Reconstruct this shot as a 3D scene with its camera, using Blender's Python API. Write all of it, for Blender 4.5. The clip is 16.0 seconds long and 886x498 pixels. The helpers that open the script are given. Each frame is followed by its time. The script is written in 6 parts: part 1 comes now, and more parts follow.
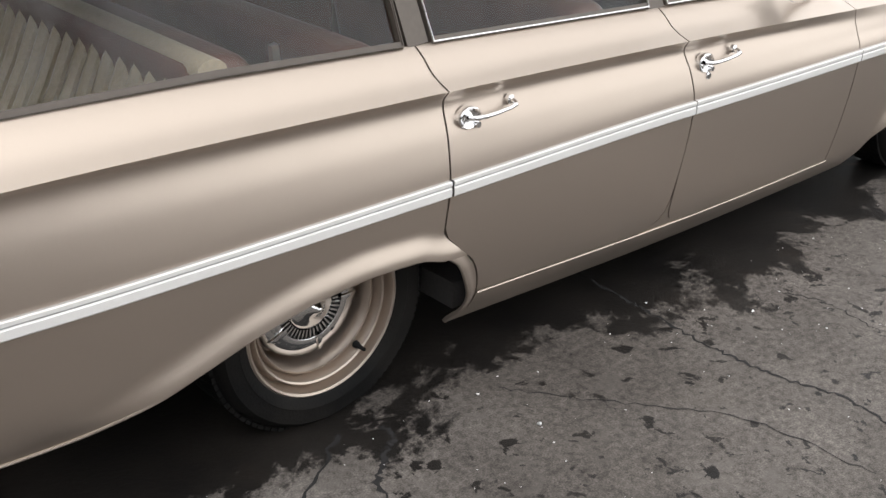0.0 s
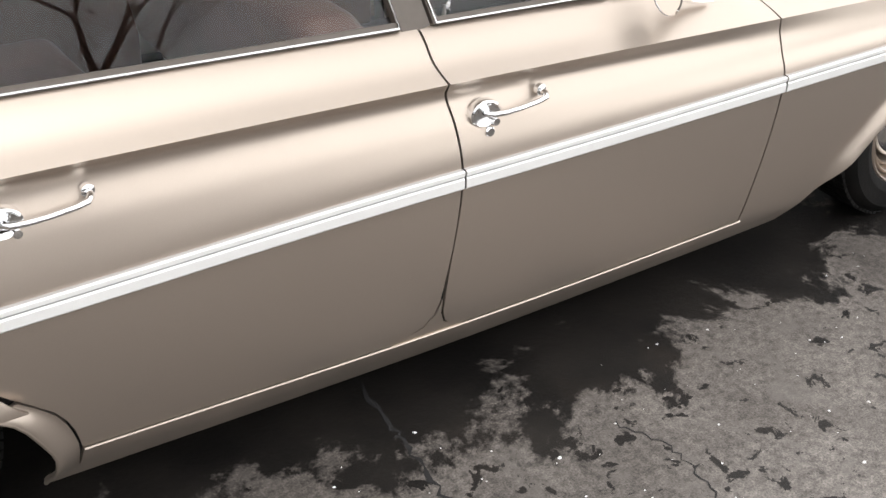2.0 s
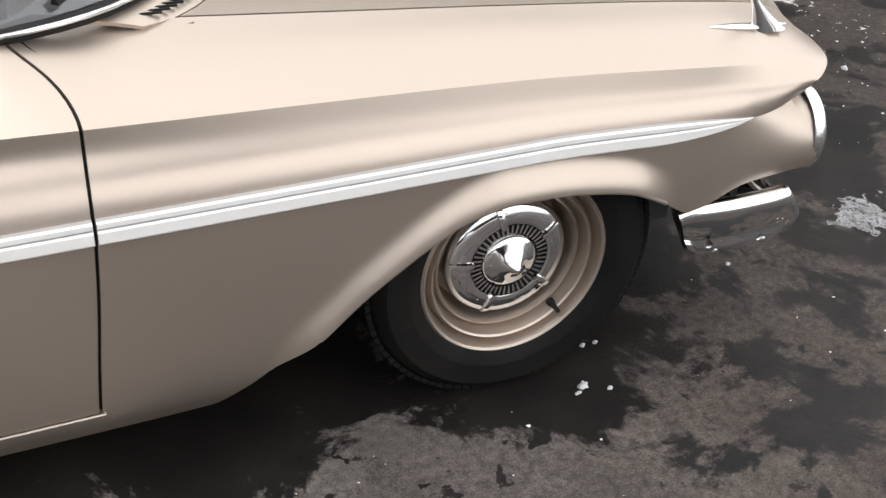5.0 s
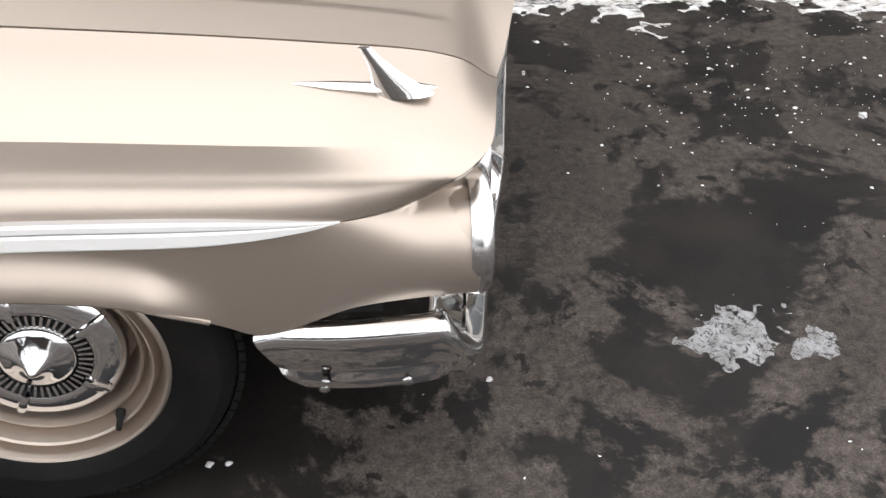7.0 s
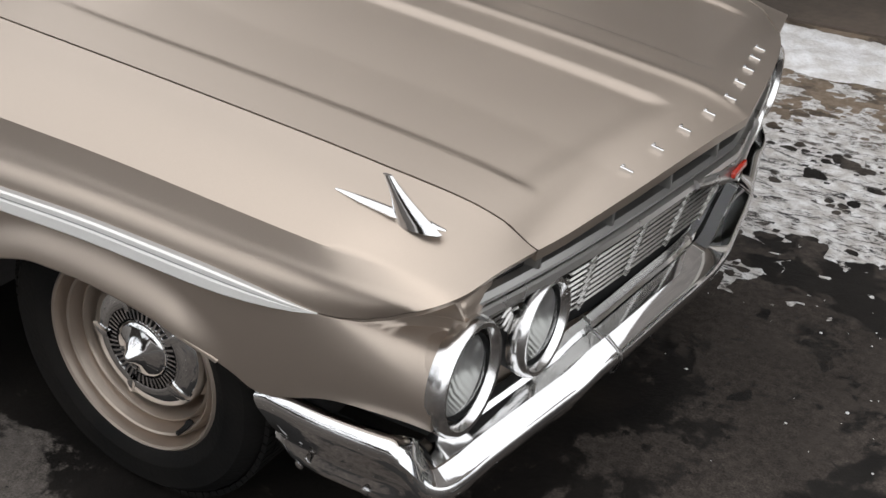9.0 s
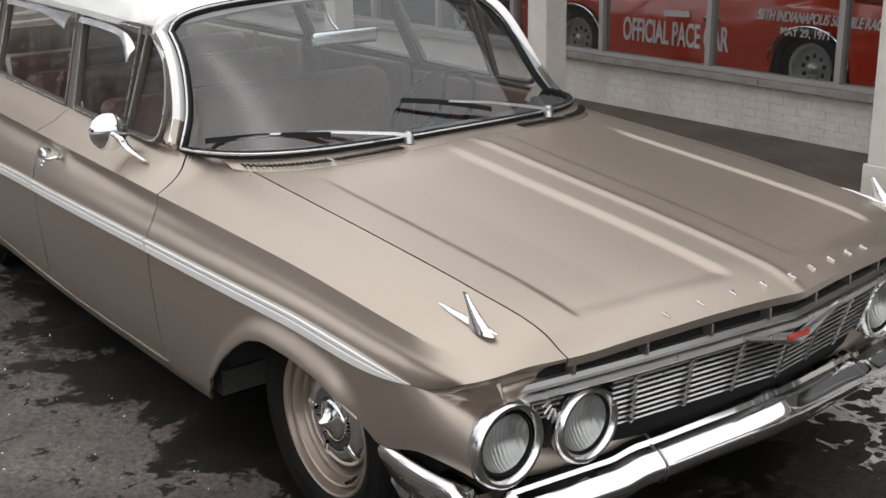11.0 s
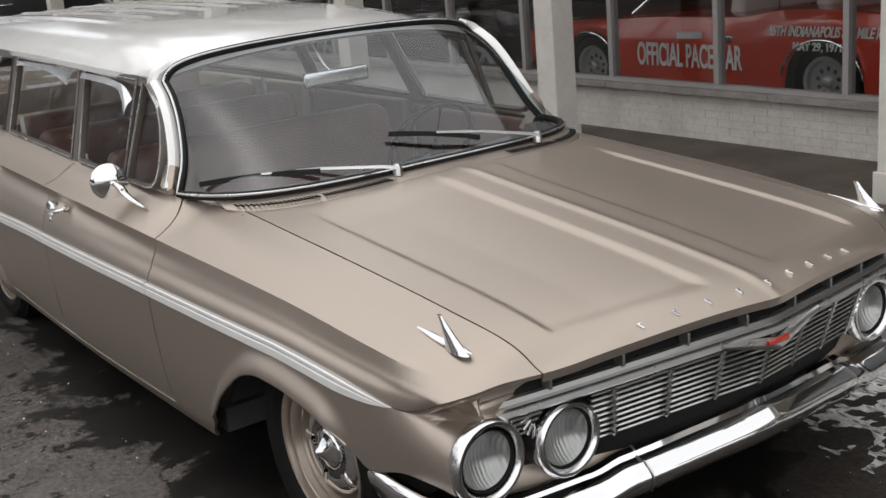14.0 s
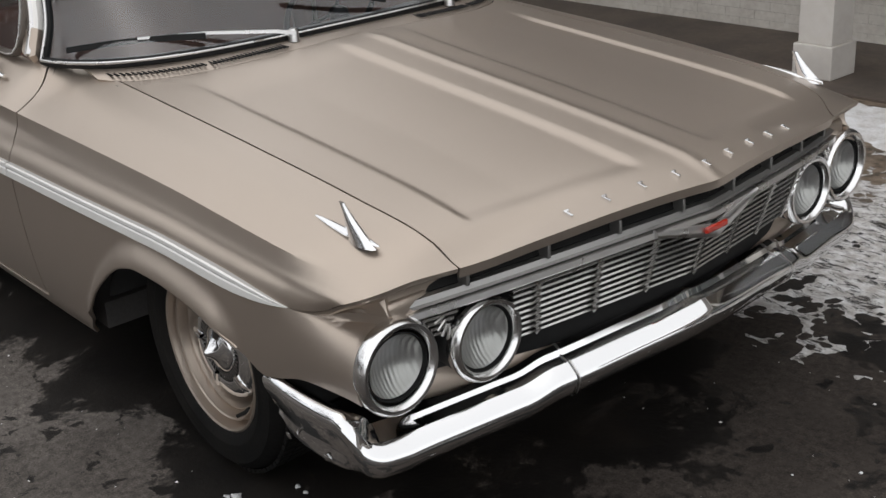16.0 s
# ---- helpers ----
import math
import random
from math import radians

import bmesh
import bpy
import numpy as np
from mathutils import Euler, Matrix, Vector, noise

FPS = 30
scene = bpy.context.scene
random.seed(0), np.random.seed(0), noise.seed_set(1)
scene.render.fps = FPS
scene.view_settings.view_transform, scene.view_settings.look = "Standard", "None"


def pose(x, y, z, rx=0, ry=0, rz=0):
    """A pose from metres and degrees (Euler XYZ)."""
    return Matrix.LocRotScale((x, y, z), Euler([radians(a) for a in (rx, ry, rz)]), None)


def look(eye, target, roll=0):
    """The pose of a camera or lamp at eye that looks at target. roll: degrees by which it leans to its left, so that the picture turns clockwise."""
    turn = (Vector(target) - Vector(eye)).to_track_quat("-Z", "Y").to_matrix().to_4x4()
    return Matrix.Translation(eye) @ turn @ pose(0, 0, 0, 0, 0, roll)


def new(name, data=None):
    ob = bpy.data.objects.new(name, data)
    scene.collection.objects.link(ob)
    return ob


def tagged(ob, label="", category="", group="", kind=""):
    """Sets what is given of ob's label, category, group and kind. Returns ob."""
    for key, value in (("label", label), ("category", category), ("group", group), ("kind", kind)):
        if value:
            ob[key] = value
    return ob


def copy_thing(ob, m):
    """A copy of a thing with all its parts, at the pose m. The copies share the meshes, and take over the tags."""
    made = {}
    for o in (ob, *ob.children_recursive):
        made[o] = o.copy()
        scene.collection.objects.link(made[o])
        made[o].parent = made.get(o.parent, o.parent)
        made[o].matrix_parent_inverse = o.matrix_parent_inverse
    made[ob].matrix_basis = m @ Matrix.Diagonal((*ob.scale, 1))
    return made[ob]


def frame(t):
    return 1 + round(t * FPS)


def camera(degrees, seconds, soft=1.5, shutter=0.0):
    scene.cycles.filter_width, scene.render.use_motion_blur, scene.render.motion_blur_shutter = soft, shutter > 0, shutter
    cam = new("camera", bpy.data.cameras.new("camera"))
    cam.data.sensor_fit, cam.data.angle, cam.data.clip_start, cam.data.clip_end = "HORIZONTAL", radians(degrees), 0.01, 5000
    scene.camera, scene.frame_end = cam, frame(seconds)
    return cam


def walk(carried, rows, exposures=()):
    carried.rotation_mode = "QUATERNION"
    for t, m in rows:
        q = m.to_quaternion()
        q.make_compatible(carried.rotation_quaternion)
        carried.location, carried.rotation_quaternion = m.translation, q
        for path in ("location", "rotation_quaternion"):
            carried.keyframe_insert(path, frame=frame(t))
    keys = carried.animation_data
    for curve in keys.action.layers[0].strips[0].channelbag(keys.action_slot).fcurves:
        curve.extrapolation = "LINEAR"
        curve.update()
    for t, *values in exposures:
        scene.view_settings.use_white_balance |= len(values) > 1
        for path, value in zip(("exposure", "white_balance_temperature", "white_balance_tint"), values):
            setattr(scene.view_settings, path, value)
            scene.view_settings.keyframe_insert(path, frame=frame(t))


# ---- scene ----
cam = camera(42.5, 16.0)
PATH = [
    (0, (-4.558, -2.907, 1.683), (-3.325, -1.581, 0.833), 2.4),
    (0.5, (-4.146, -2.925, 1.683), (-2.997, -1.578, 0.752), 4.5),
    (1, (-3.813, -2.834, 1.668), (-2.745, -1.446, 0.703), 3.7),
    (1.5, (-3.447, -2.652, 1.71), (-2.374, -1.289, 0.716), 4.0),
    (2, (-3.009, -2.692, 1.705), (-2.019, -1.281, 0.691), 2.0),
    (2.5, (-2.652, -2.668, 1.725), (-1.758, -1.228, 0.664), 0.1),
    (3, (-2.267, -2.595, 1.721), (-1.389, -1.177, 0.618), 1.7),
    (3.5, (-1.872, -2.638, 1.731), (-1.026, -1.185, 0.647), 2.3),
    (3.7, (-1.737, -2.646, 1.745), (-0.914, -1.186, 0.653), 2.5),
    (5.8, (-0.38, -2.432, 1.586), (0.224, -0.906, 0.444), 2.2),
    (6, (-0.235, -2.404, 1.595), (0.333, -0.886, 0.424), 1.6),
    (6.5, (0.184, -2.338, 1.569), (0.61, -0.803, 0.36), 1.6),
    (7, (0.516, -2.196, 1.561), (0.705, -0.63, 0.332), 1.5),
    (7.5, (0.819, -2.028, 1.543), (0.76, -0.451, 0.314), 3.2),
    (8, (1.072, -1.954, 1.512), (0.617, -0.377, 0.369), 3.0),
    (8.5, (1.27, -2.065, 1.566), (0.611, -0.479, 0.541), 3.4),
    (8.7, (1.323, -2.087, 1.571), (0.581, -0.526, 0.564), 3.2),
    (10.8, (2.402, -2.287, 1.683), (0.934, -1.096, 1.028), -1.8),
    (11, (2.456, -2.264, 1.691), (0.935, -1.12, 1.077), -1.2),
    (11.5, (2.547, -2.268, 1.704), (0.908, -1.249, 1.181), -2.6),
    (12, (2.551, -2.305, 1.716), (0.857, -1.357, 1.233), -2.4),
    (12.5, (2.543, -2.314, 1.711), (0.814, -1.415, 1.262), -2.5),
    (13, (2.555, -2.283, 1.696), (0.858, -1.339, 1.219), -2.7),
    (13.5, (2.571, -2.231, 1.676), (0.939, -1.202, 1.153), -4.5),
    (14, (2.608, -2.176, 1.671), (1.028, -1.079, 1.124), -5.0),
    (14.5, (2.628, -2.149, 1.659), (1.074, -1.02, 1.099), -4.3),
    (15, (2.584, -2.142, 1.645), (1.06, -0.983, 1.066), -4.2),
    (15.5, (2.446, -2.134, 1.648), (0.961, -0.953, 1.017), -4.3),
    (16, (2.351, -1.992, 1.592), (0.923, -0.822, 0.822), -3.7),
]
EXPOSURES = [(0, 1.8, 6520, 10), (0.5, 2.1, 6520, 10), (1, 2.18, 6520, 10), (3.5, 1.95, 6500, 10), (6, 1.9, 6450, 11), (7, 2.08, 6450, 11), (8, 1.55, 6450, 10), (8.5, 1.3, 6480, 10),
             (11, 1.25, 6500, 10), (13, 1.2, 6500, 10), (16, 1.02, 6500, 10)]
walk(cam, [(t, look(eye, target, roll)) for t, eye, target, roll in PATH], EXPOSURES)


# ---- world and light: an overcast winter day ----
world = bpy.data.worlds.new("world")
scene.world = world
world.use_nodes = True
wt = world.node_tree
sky = wt.nodes.new("ShaderNodeTexSky")
sky.sky_type, sky.sun_disc = "NISHITA", False
sky.sun_elevation, sky.sun_rotation = radians(78), radians(200)
sky.air_density, sky.dust_density = 1.0, 1.6
grey = wt.nodes.new("ShaderNodeHueSaturation")
grey.inputs["Saturation"].default_value = 0.20
wt.links.new(sky.outputs[0], grey.inputs["Color"])
# an even grey cloud layer hides most of the clear sky
cloud = wt.nodes.new("ShaderNodeMix")
cloud.data_type = "RGBA"
cloud.inputs["Factor"].default_value = 0.72
cloud.inputs["B"].default_value = (1.97, 2.0, 2.06, 1)
wt.links.new(grey.outputs[0], cloud.inputs["A"])
# snow-lit haze: slightly brighter towards the horizon than overhead
way = wt.nodes.new("ShaderNodeTexCoord")
sep = wt.nodes.new("ShaderNodeSeparateXYZ")
cover = wt.nodes.new("ShaderNodeMapRange")
cover.inputs["To Min"].default_value, cover.inputs["To Max"].default_value = 1.30, 1.02
wt.links.new(way.outputs["Generated"], sep.inputs[0])
wt.links.new(sep.outputs["Z"], cover.inputs["Value"])
lit = wt.nodes.new("ShaderNodeMix")
lit.data_type, lit.blend_type = "RGBA", "MULTIPLY"
lit.inputs["Factor"].default_value = 1.0
wt.links.new(cloud.outputs["Result"], lit.inputs["A"])
wt.links.new(cover.outputs[0], lit.inputs["B"])
wt.links.new(lit.outputs["Result"], wt.nodes["Background"].inputs[0])
wt.nodes["Background"].inputs[1].default_value = 0.15
sun = new("sun", bpy.data.lights.new("sun", "SUN"))
sun.data.energy, sun.data.angle, sun.data.color = 0.5, radians(150), (1.0, 0.97, 0.92)
sun.matrix_world = look((0, 0, 10), (-0.5, 0.2, 6.0))


# ---- materials ----
def material(name, base, rough=0.5, metal=0.0, spots=None, spot_scale=3.0, spot_amount=0.5, grain=0.0, grain_scale=60.0,
             bump=0.0, bump_scale=80.0, coat=0.0, spec=0.5, rough_var=0.0):
    """A node material: base colour, a second colour in soft patches, fine grain in value, and bump."""
    m = bpy.data.materials.new(name)
    m.use_nodes = True
    nt = m.node_tree
    b = nt.nodes["Principled BSDF"]
    b.inputs["Roughness"].default_value, b.inputs["Metallic"].default_value = rough, metal
    b.inputs["Coat Weight"].default_value = coat
    b.inputs["Specular IOR Level"].default_value = spec
    b.inputs["Base Color"].default_value = (*base, 1)
    co = nt.nodes.new("ShaderNodeTexCoord")

    def noise_node(scale, detail=6.0):
        n = nt.nodes.new("ShaderNodeTexNoise")
        n.inputs["Scale"].default_value, n.inputs["Detail"].default_value = scale, detail
        nt.links.new(co.outputs["Object"], n.inputs["Vector"])
        return n

    last = None
    if spots is not None:
        n = noise_node(spot_scale)
        r = nt.nodes.new("ShaderNodeValToRGB")
        r.color_ramp.elements[0].position, r.color_ramp.elements[1].position = 0.5 - 0.2 * spot_amount, 0.62
        r.color_ramp.elements[0].color, r.color_ramp.elements[1].color = (*base, 1), (*spots, 1)
        nt.links.new(n.outputs["Fac"], r.inputs[0])
        last = r.outputs[0]
    if grain > 0:
        n = noise_node(grain_scale, 8.0)
        mx = nt.nodes.new("ShaderNodeMix")
        mx.data_type, mx.blend_type = "RGBA", "OVERLAY"
        mx.inputs["Factor"].default_value = grain
        if last:
            nt.links.new(last, mx.inputs["A"])
        else:
            mx.inputs["A"].default_value = (*base, 1)
        nt.links.new(n.outputs["Fac"], mx.inputs["B"])
        last = mx.outputs["Result"]
    if last:
        nt.links.new(last, b.inputs["Base Color"])
    if rough_var > 0:
        n = noise_node(9.0)
        mr = nt.nodes.new("ShaderNodeMapRange")
        mr.inputs["To Min"].default_value, mr.inputs["To Max"].default_value = rough - rough_var, rough + rough_var
        nt.links.new(n.outputs["Fac"], mr.inputs["Value"])
        nt.links.new(mr.outputs[0], b.inputs["Roughness"])
    if bump > 0:
        n = noise_node(bump_scale, 8.0)
        bp = nt.nodes.new("ShaderNodeBump")
        bp.inputs["Strength"].default_value, bp.inputs["Distance"].default_value = bump, 0.01
        nt.links.new(n.outputs["Fac"], bp.inputs["Height"])
        nt.links.new(bp.outputs[0], b.inputs["Normal"])
    return m


def glass(name, tint, mirror=0.07, rough=0.0, rim=0.82, veil=0.0):
    """A thin pane: light goes straight through, tinted, with a clear reflection on top."""
    m = bpy.data.materials.new(name)
    m.use_nodes = True
    nt = m.node_tree
    nt.nodes.clear()
    out = nt.nodes.new("ShaderNodeOutputMaterial")
    tr = nt.nodes.new("ShaderNodeBsdfTransparent")
    tr.inputs[0].default_value = (*tint, 1)
    gl = nt.nodes.new("ShaderNodeBsdfGlossy")
    gl.inputs["Roughness"].default_value = rough
    lw = nt.nodes.new("ShaderNodeLayerWeight")
    lw.inputs["Blend"].default_value = 0.5
    pw = nt.nodes.new("ShaderNodeMath")
    pw.operation, pw.inputs[1].default_value = "POWER", 3.6
    nt.links.new(lw.outputs["Facing"], pw.inputs[0])
    fr = nt.nodes.new("ShaderNodeMath")
    fr.operation, fr.inputs[1].default_value, fr.inputs[2].default_value = "MULTIPLY_ADD", rim, mirror
    nt.links.new(pw.outputs[0], fr.inputs[0])
    mx = nt.nodes.new("ShaderNodeMixShader")
    nt.links.new(fr.outputs[0], mx.inputs[0])
    film = tr
    if veil > 0:
        # a thin grey film: road dust, with the pane's pale haze painted in
        df = nt.nodes.new("ShaderNodeBsdfDiffuse")
        df.inputs[0].default_value = (.46, .46, .47, 1)
        film = nt.nodes.new("ShaderNodeMixShader")
        film.inputs[0].default_value = veil
        nt.links.new(tr.outputs[0], film.inputs[1])
        nt.links.new(df.outputs[0], film.inputs[2])
    nt.links.new(film.outputs[0], mx.inputs[1])
    nt.links.new(gl.outputs[0], mx.inputs[2])
    nt.links.new(mx.outputs[0], out.inputs[0])
    return m


PAINT = material("champagne_paint", (0.47, 0.40, 0.338), rough=0.35, metal=0.80, grain=0.10, grain_scale=900, rough_var=0.03, bump=0.02, bump_scale=600)
WHITE = material("roof_white", (0.88, 0.865, 0.83), rough=0.12, spots=(0.84, 0.82, 0.785), spot_scale=4, coat=0.7, rough_var=0.05)
CHROME = material("chrome", (0.82, 0.82, 0.82), rough=0.045, metal=1.0, rough_var=0.02)
ALU = material("bright_aluminium", (0.72, 0.71, 0.70), rough=0.28, metal=1.0, rough_var=0.05)
BEZEL = material("lamp_bezel_chrome", (0.86, 0.855, 0.85), rough=0.2, metal=1.0, rough_var=0.04)
INSERT = material("trim_insert", (0.80, 0.79, 0.765), rough=0.3, metal=0.12, grain=0.1, grain_scale=200)
GRILLE = material("grille_metal", (0.60, 0.59, 0.57), rough=0.25, metal=0.9, rough_var=0.05)
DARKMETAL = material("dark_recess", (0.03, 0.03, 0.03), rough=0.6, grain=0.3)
RUBBER = material("tyre_rubber", (0.006, 0.006, 0.006), rough=0.65, spec=0.12, spots=(0.012, 0.011, 0.010), spot_scale=5, bump=0.15, bump_scale=120)
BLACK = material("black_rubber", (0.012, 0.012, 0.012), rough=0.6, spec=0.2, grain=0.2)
CAR_GLASS = glass("car_glass", (0.86, 0.90, 0.92), 0.115, 0.0, 0.08, 0.008)
SIDE_GLASS = glass("side_glass", (0.90, 0.91, 0.91), 0.04, 0.0, 0.32)
LENS = glass("lamp_glass", (0.88, 0.89, 0.88), 0.05, 0.03, 0.4, 0.10)
REFLECTOR = material("lamp_reflector", (0.52, 0.515, 0.50), rough=0.30, metal=1.0)
rt = REFLECTOR.node_tree
rco, rwave, rbump = rt.nodes.new("ShaderNodeTexCoord"), rt.nodes.new("ShaderNodeTexWave"), rt.nodes.new("ShaderNodeBump")
rwave.bands_direction = "Y"
rwave.inputs["Scale"].default_value, rwave.inputs["Distortion"].default_value = 30.0, 1.5
rbump.inputs["Strength"].default_value, rbump.inputs["Distance"].default_value = .3, .003
rt.links.new(rco.outputs["Object"], rwave.inputs["Vector"])
rt.links.new(rwave.outputs["Fac"], rbump.inputs["Height"])
rt.links.new(rbump.outputs[0], rt.nodes["Principled BSDF"].inputs["Normal"])
VINYL = material("brown_vinyl", (0.155, 0.078, 0.056), rough=0.42, spots=(0.12, 0.06, 0.044), spot_scale=6, bump=0.03, bump_scale=150)
CREAM = material("cream_vinyl", (0.50, 0.42, 0.30), rough=0.45, grain=0.2, grain_scale=80, bump=0.1)
INTERIOR = material("dark_interior", (0.06, 0.056, 0.054), rough=0.7, grain=0.3, grain_scale=100)
LINING = material("headlining", (0.30, 0.29, 0.27), rough=0.8, grain=0.2)
REDENAMEL = material("red_enamel", (0.45, 0.03, 0.015), rough=0.25, coat=0.5)


# ---- building helpers ----
def part(name, bm, mat, parent=None, label="", smooth=True, bevel=0.0):
    """One mesh object from a bmesh, under a thing or a part."""
    me = bpy.data.meshes.new(name)
    bmesh.ops.recalc_face_normals(bm, faces=bm.faces)
    bm.to_mesh(me)
    bm.free()
    me.materials.append(mat)
    if smooth:
        me.shade_smooth()
        me.set_sharp_from_angle(angle=radians(38))
    ob = new(name, me)
    ob.parent = parent
    if label:
        ob["label"] = label
    if bevel > 0:
        mod = ob.modifiers.new("bevel", "BEVEL")
        mod.width, mod.segments, mod.limit_method = bevel, 2, "ANGLE"
    return ob


def thicken(bm, d):
    """Gives an open sheet a real thickness on its inner side, towards the middle of the car and down."""
    bmesh.ops.recalc_face_normals(bm, faces=bm.faces)
    lean = sum((f.normal.y * (1 if f.calc_center_median().y > 0 else -1) + f.normal.z) * f.calc_area() for f in bm.faces)
    if lean < 0:
        bmesh.ops.reverse_faces(bm, faces=bm.faces)
    bmesh.ops.solidify(bm, geom=bm.faces[:], thickness=d)
    return bm


def thing(name, label, category, at=(0, 0, 0), group="", kind=""):
    ob = new(name)
    ob.location = at
    ob.empty_display_size = 0.1
    return tagged(ob, label, category, group, kind)


def box(bm, x0, x1, y0, y1, z0, z1, m=None):
    r = bmesh.ops.create_cube(bm, size=1.0)
    mm = Matrix.Translation(((x0 + x1) / 2, (y0 + y1) / 2, (z0 + z1) / 2)) @ Matrix.Diagonal((x1 - x0, y1 - y0, z1 - z0, 1))
    bmesh.ops.transform(bm, matrix=(m @ mm) if m else mm, verts=r["verts"])
    return r["verts"]


def grid(bm, pts, flip=False, closed_u=False, closed_v=False):
    """Faces over a table of points pts[i][j]; equal neighbours collapse."""
    rows = [[bm.verts.new(p) for p in row] for row in pts]
    nu, nv = len(rows), len(rows[0])
    for i in range(nu if closed_u else nu - 1):
        for j in range(nv if closed_v else nv - 1):
            q = [rows[i][j], rows[(i + 1) % nu][j], rows[(i + 1) % nu][(j + 1) % nv], rows[i][(j + 1) % nv]]
            bm.faces.new(q[::-1] if flip else q)
    return rows


def merge(bm, d=0.0006):
    bmesh.ops.remove_doubles(bm, verts=bm.verts, dist=d)
    bmesh.ops.dissolve_degenerate(bm, edges=bm.edges, dist=d * 0.5)


def sweep(bm, path, section, up=(0, 0, 1), closed=False, cap=True):
    """A section (list of (a, b): across and up) swept along a path of points."""
    pts = [Vector(p) for p in path]
    up = Vector(up)
    rings = []
    for i, p in enumerate(pts):
        a, b = (pts[i - 1], pts[(i + 1) % len(pts)]) if closed else (pts[max(i - 1, 0)], pts[min(i + 1, len(pts) - 1)])
        t = (b - a).normalized()
        side = t.cross(up)
        side = side.normalized() if side.length > 1e-4 else t.orthogonal().normalized()
        u = side.cross(t).normalized()
        sec = section(i / (len(pts) - 1)) if callable(section) else section
        rings.append([p + side * q[0] + u * q[1] for q in sec])
    rows = grid(bm, rings, closed_u=closed, closed_v=True)
    if cap and not closed:
        bm.faces.new(rows[0])
        bm.faces.new(rows[-1][::-1])


def cushion(bm, x0, x1, y0, y1, z0, z1, round_=.05, lean=0.0):
    """A padded block with rounded edges, leaning back by lean metres over its height."""
    vs = box(bm, x0, x1, y0, y1, z0, z1)
    es = list({e for v in vs for e in v.link_edges})
    r = bmesh.ops.bevel(bm, geom=es, offset=round_, segments=4, affect="EDGES", profile=.5)
    for v in r["verts"]:
        v.co.x -= lean * (v.co.z - z0) / (z1 - z0)


def disc(r, n=10, squash=1.0):
    return [(r * math.cos(2 * math.pi * k / n), r * squash * math.sin(2 * math.pi * k / n)) for k in range(n)]


def lathe(bm, profile, n=48, m=None):
    """A profile of (radius, height) turned about z, then moved by m."""
    m = m or Matrix()
    rows = [[m @ Vector((r * math.cos(2 * math.pi * k / n), r * math.sin(2 * math.pi * k / n), h)) for r, h in profile] for k in range(n)]
    grid(bm, rows, closed_u=True)
    merge(bm, 0.0002)


SLOPES = {}


def knots(x, table):
    """Smooth monotone interpolation in a table of (x, value)."""
    n = len(table)
    if x <= table[0][0]:
        return table[0][1]
    if x >= table[-1][0]:
        return table[-1][1]
    key = id(table)
    if key not in SLOPES:
        d = [(table[k + 1][1] - table[k][1]) / (table[k + 1][0] - table[k][0]) for k in range(n - 1)]
        SLOPES[key] = (table, [d[0]] + [0.0 if d[k - 1] * d[k] <= 0 else 2 * d[k - 1] * d[k] / (d[k - 1] + d[k]) for k in range(1, n - 1)] + [d[-1]])
    m = SLOPES[key][1]
    i = 0
    while table[i + 1][0] < x:
        i += 1
    h = table[i + 1][0] - table[i][0]
    t = (x - table[i][0]) / h
    u = 1 - t
    return (1 + 2 * t) * u * u * table[i][1] + t * u * u * h * m[i] + t * t * (3 - 2 * t) * table[i + 1][1] - t * t * u * h * m[i + 1]


def smoothstep(a, b, x):
    t = min(max((x - a) / (b - a), 0), 1)
    return t * t * (3 - 2 * t)


def spaced(a, b, n):
    return [a + (b - a) * k / (n - 1) for k in range(n)]


# ---- the station wagon: x forward from the front axle, y to its left, z up from the ground ----
wagon = thing("station_wagon", "matte champagne station wagon with white roof and chrome bumper", "car")

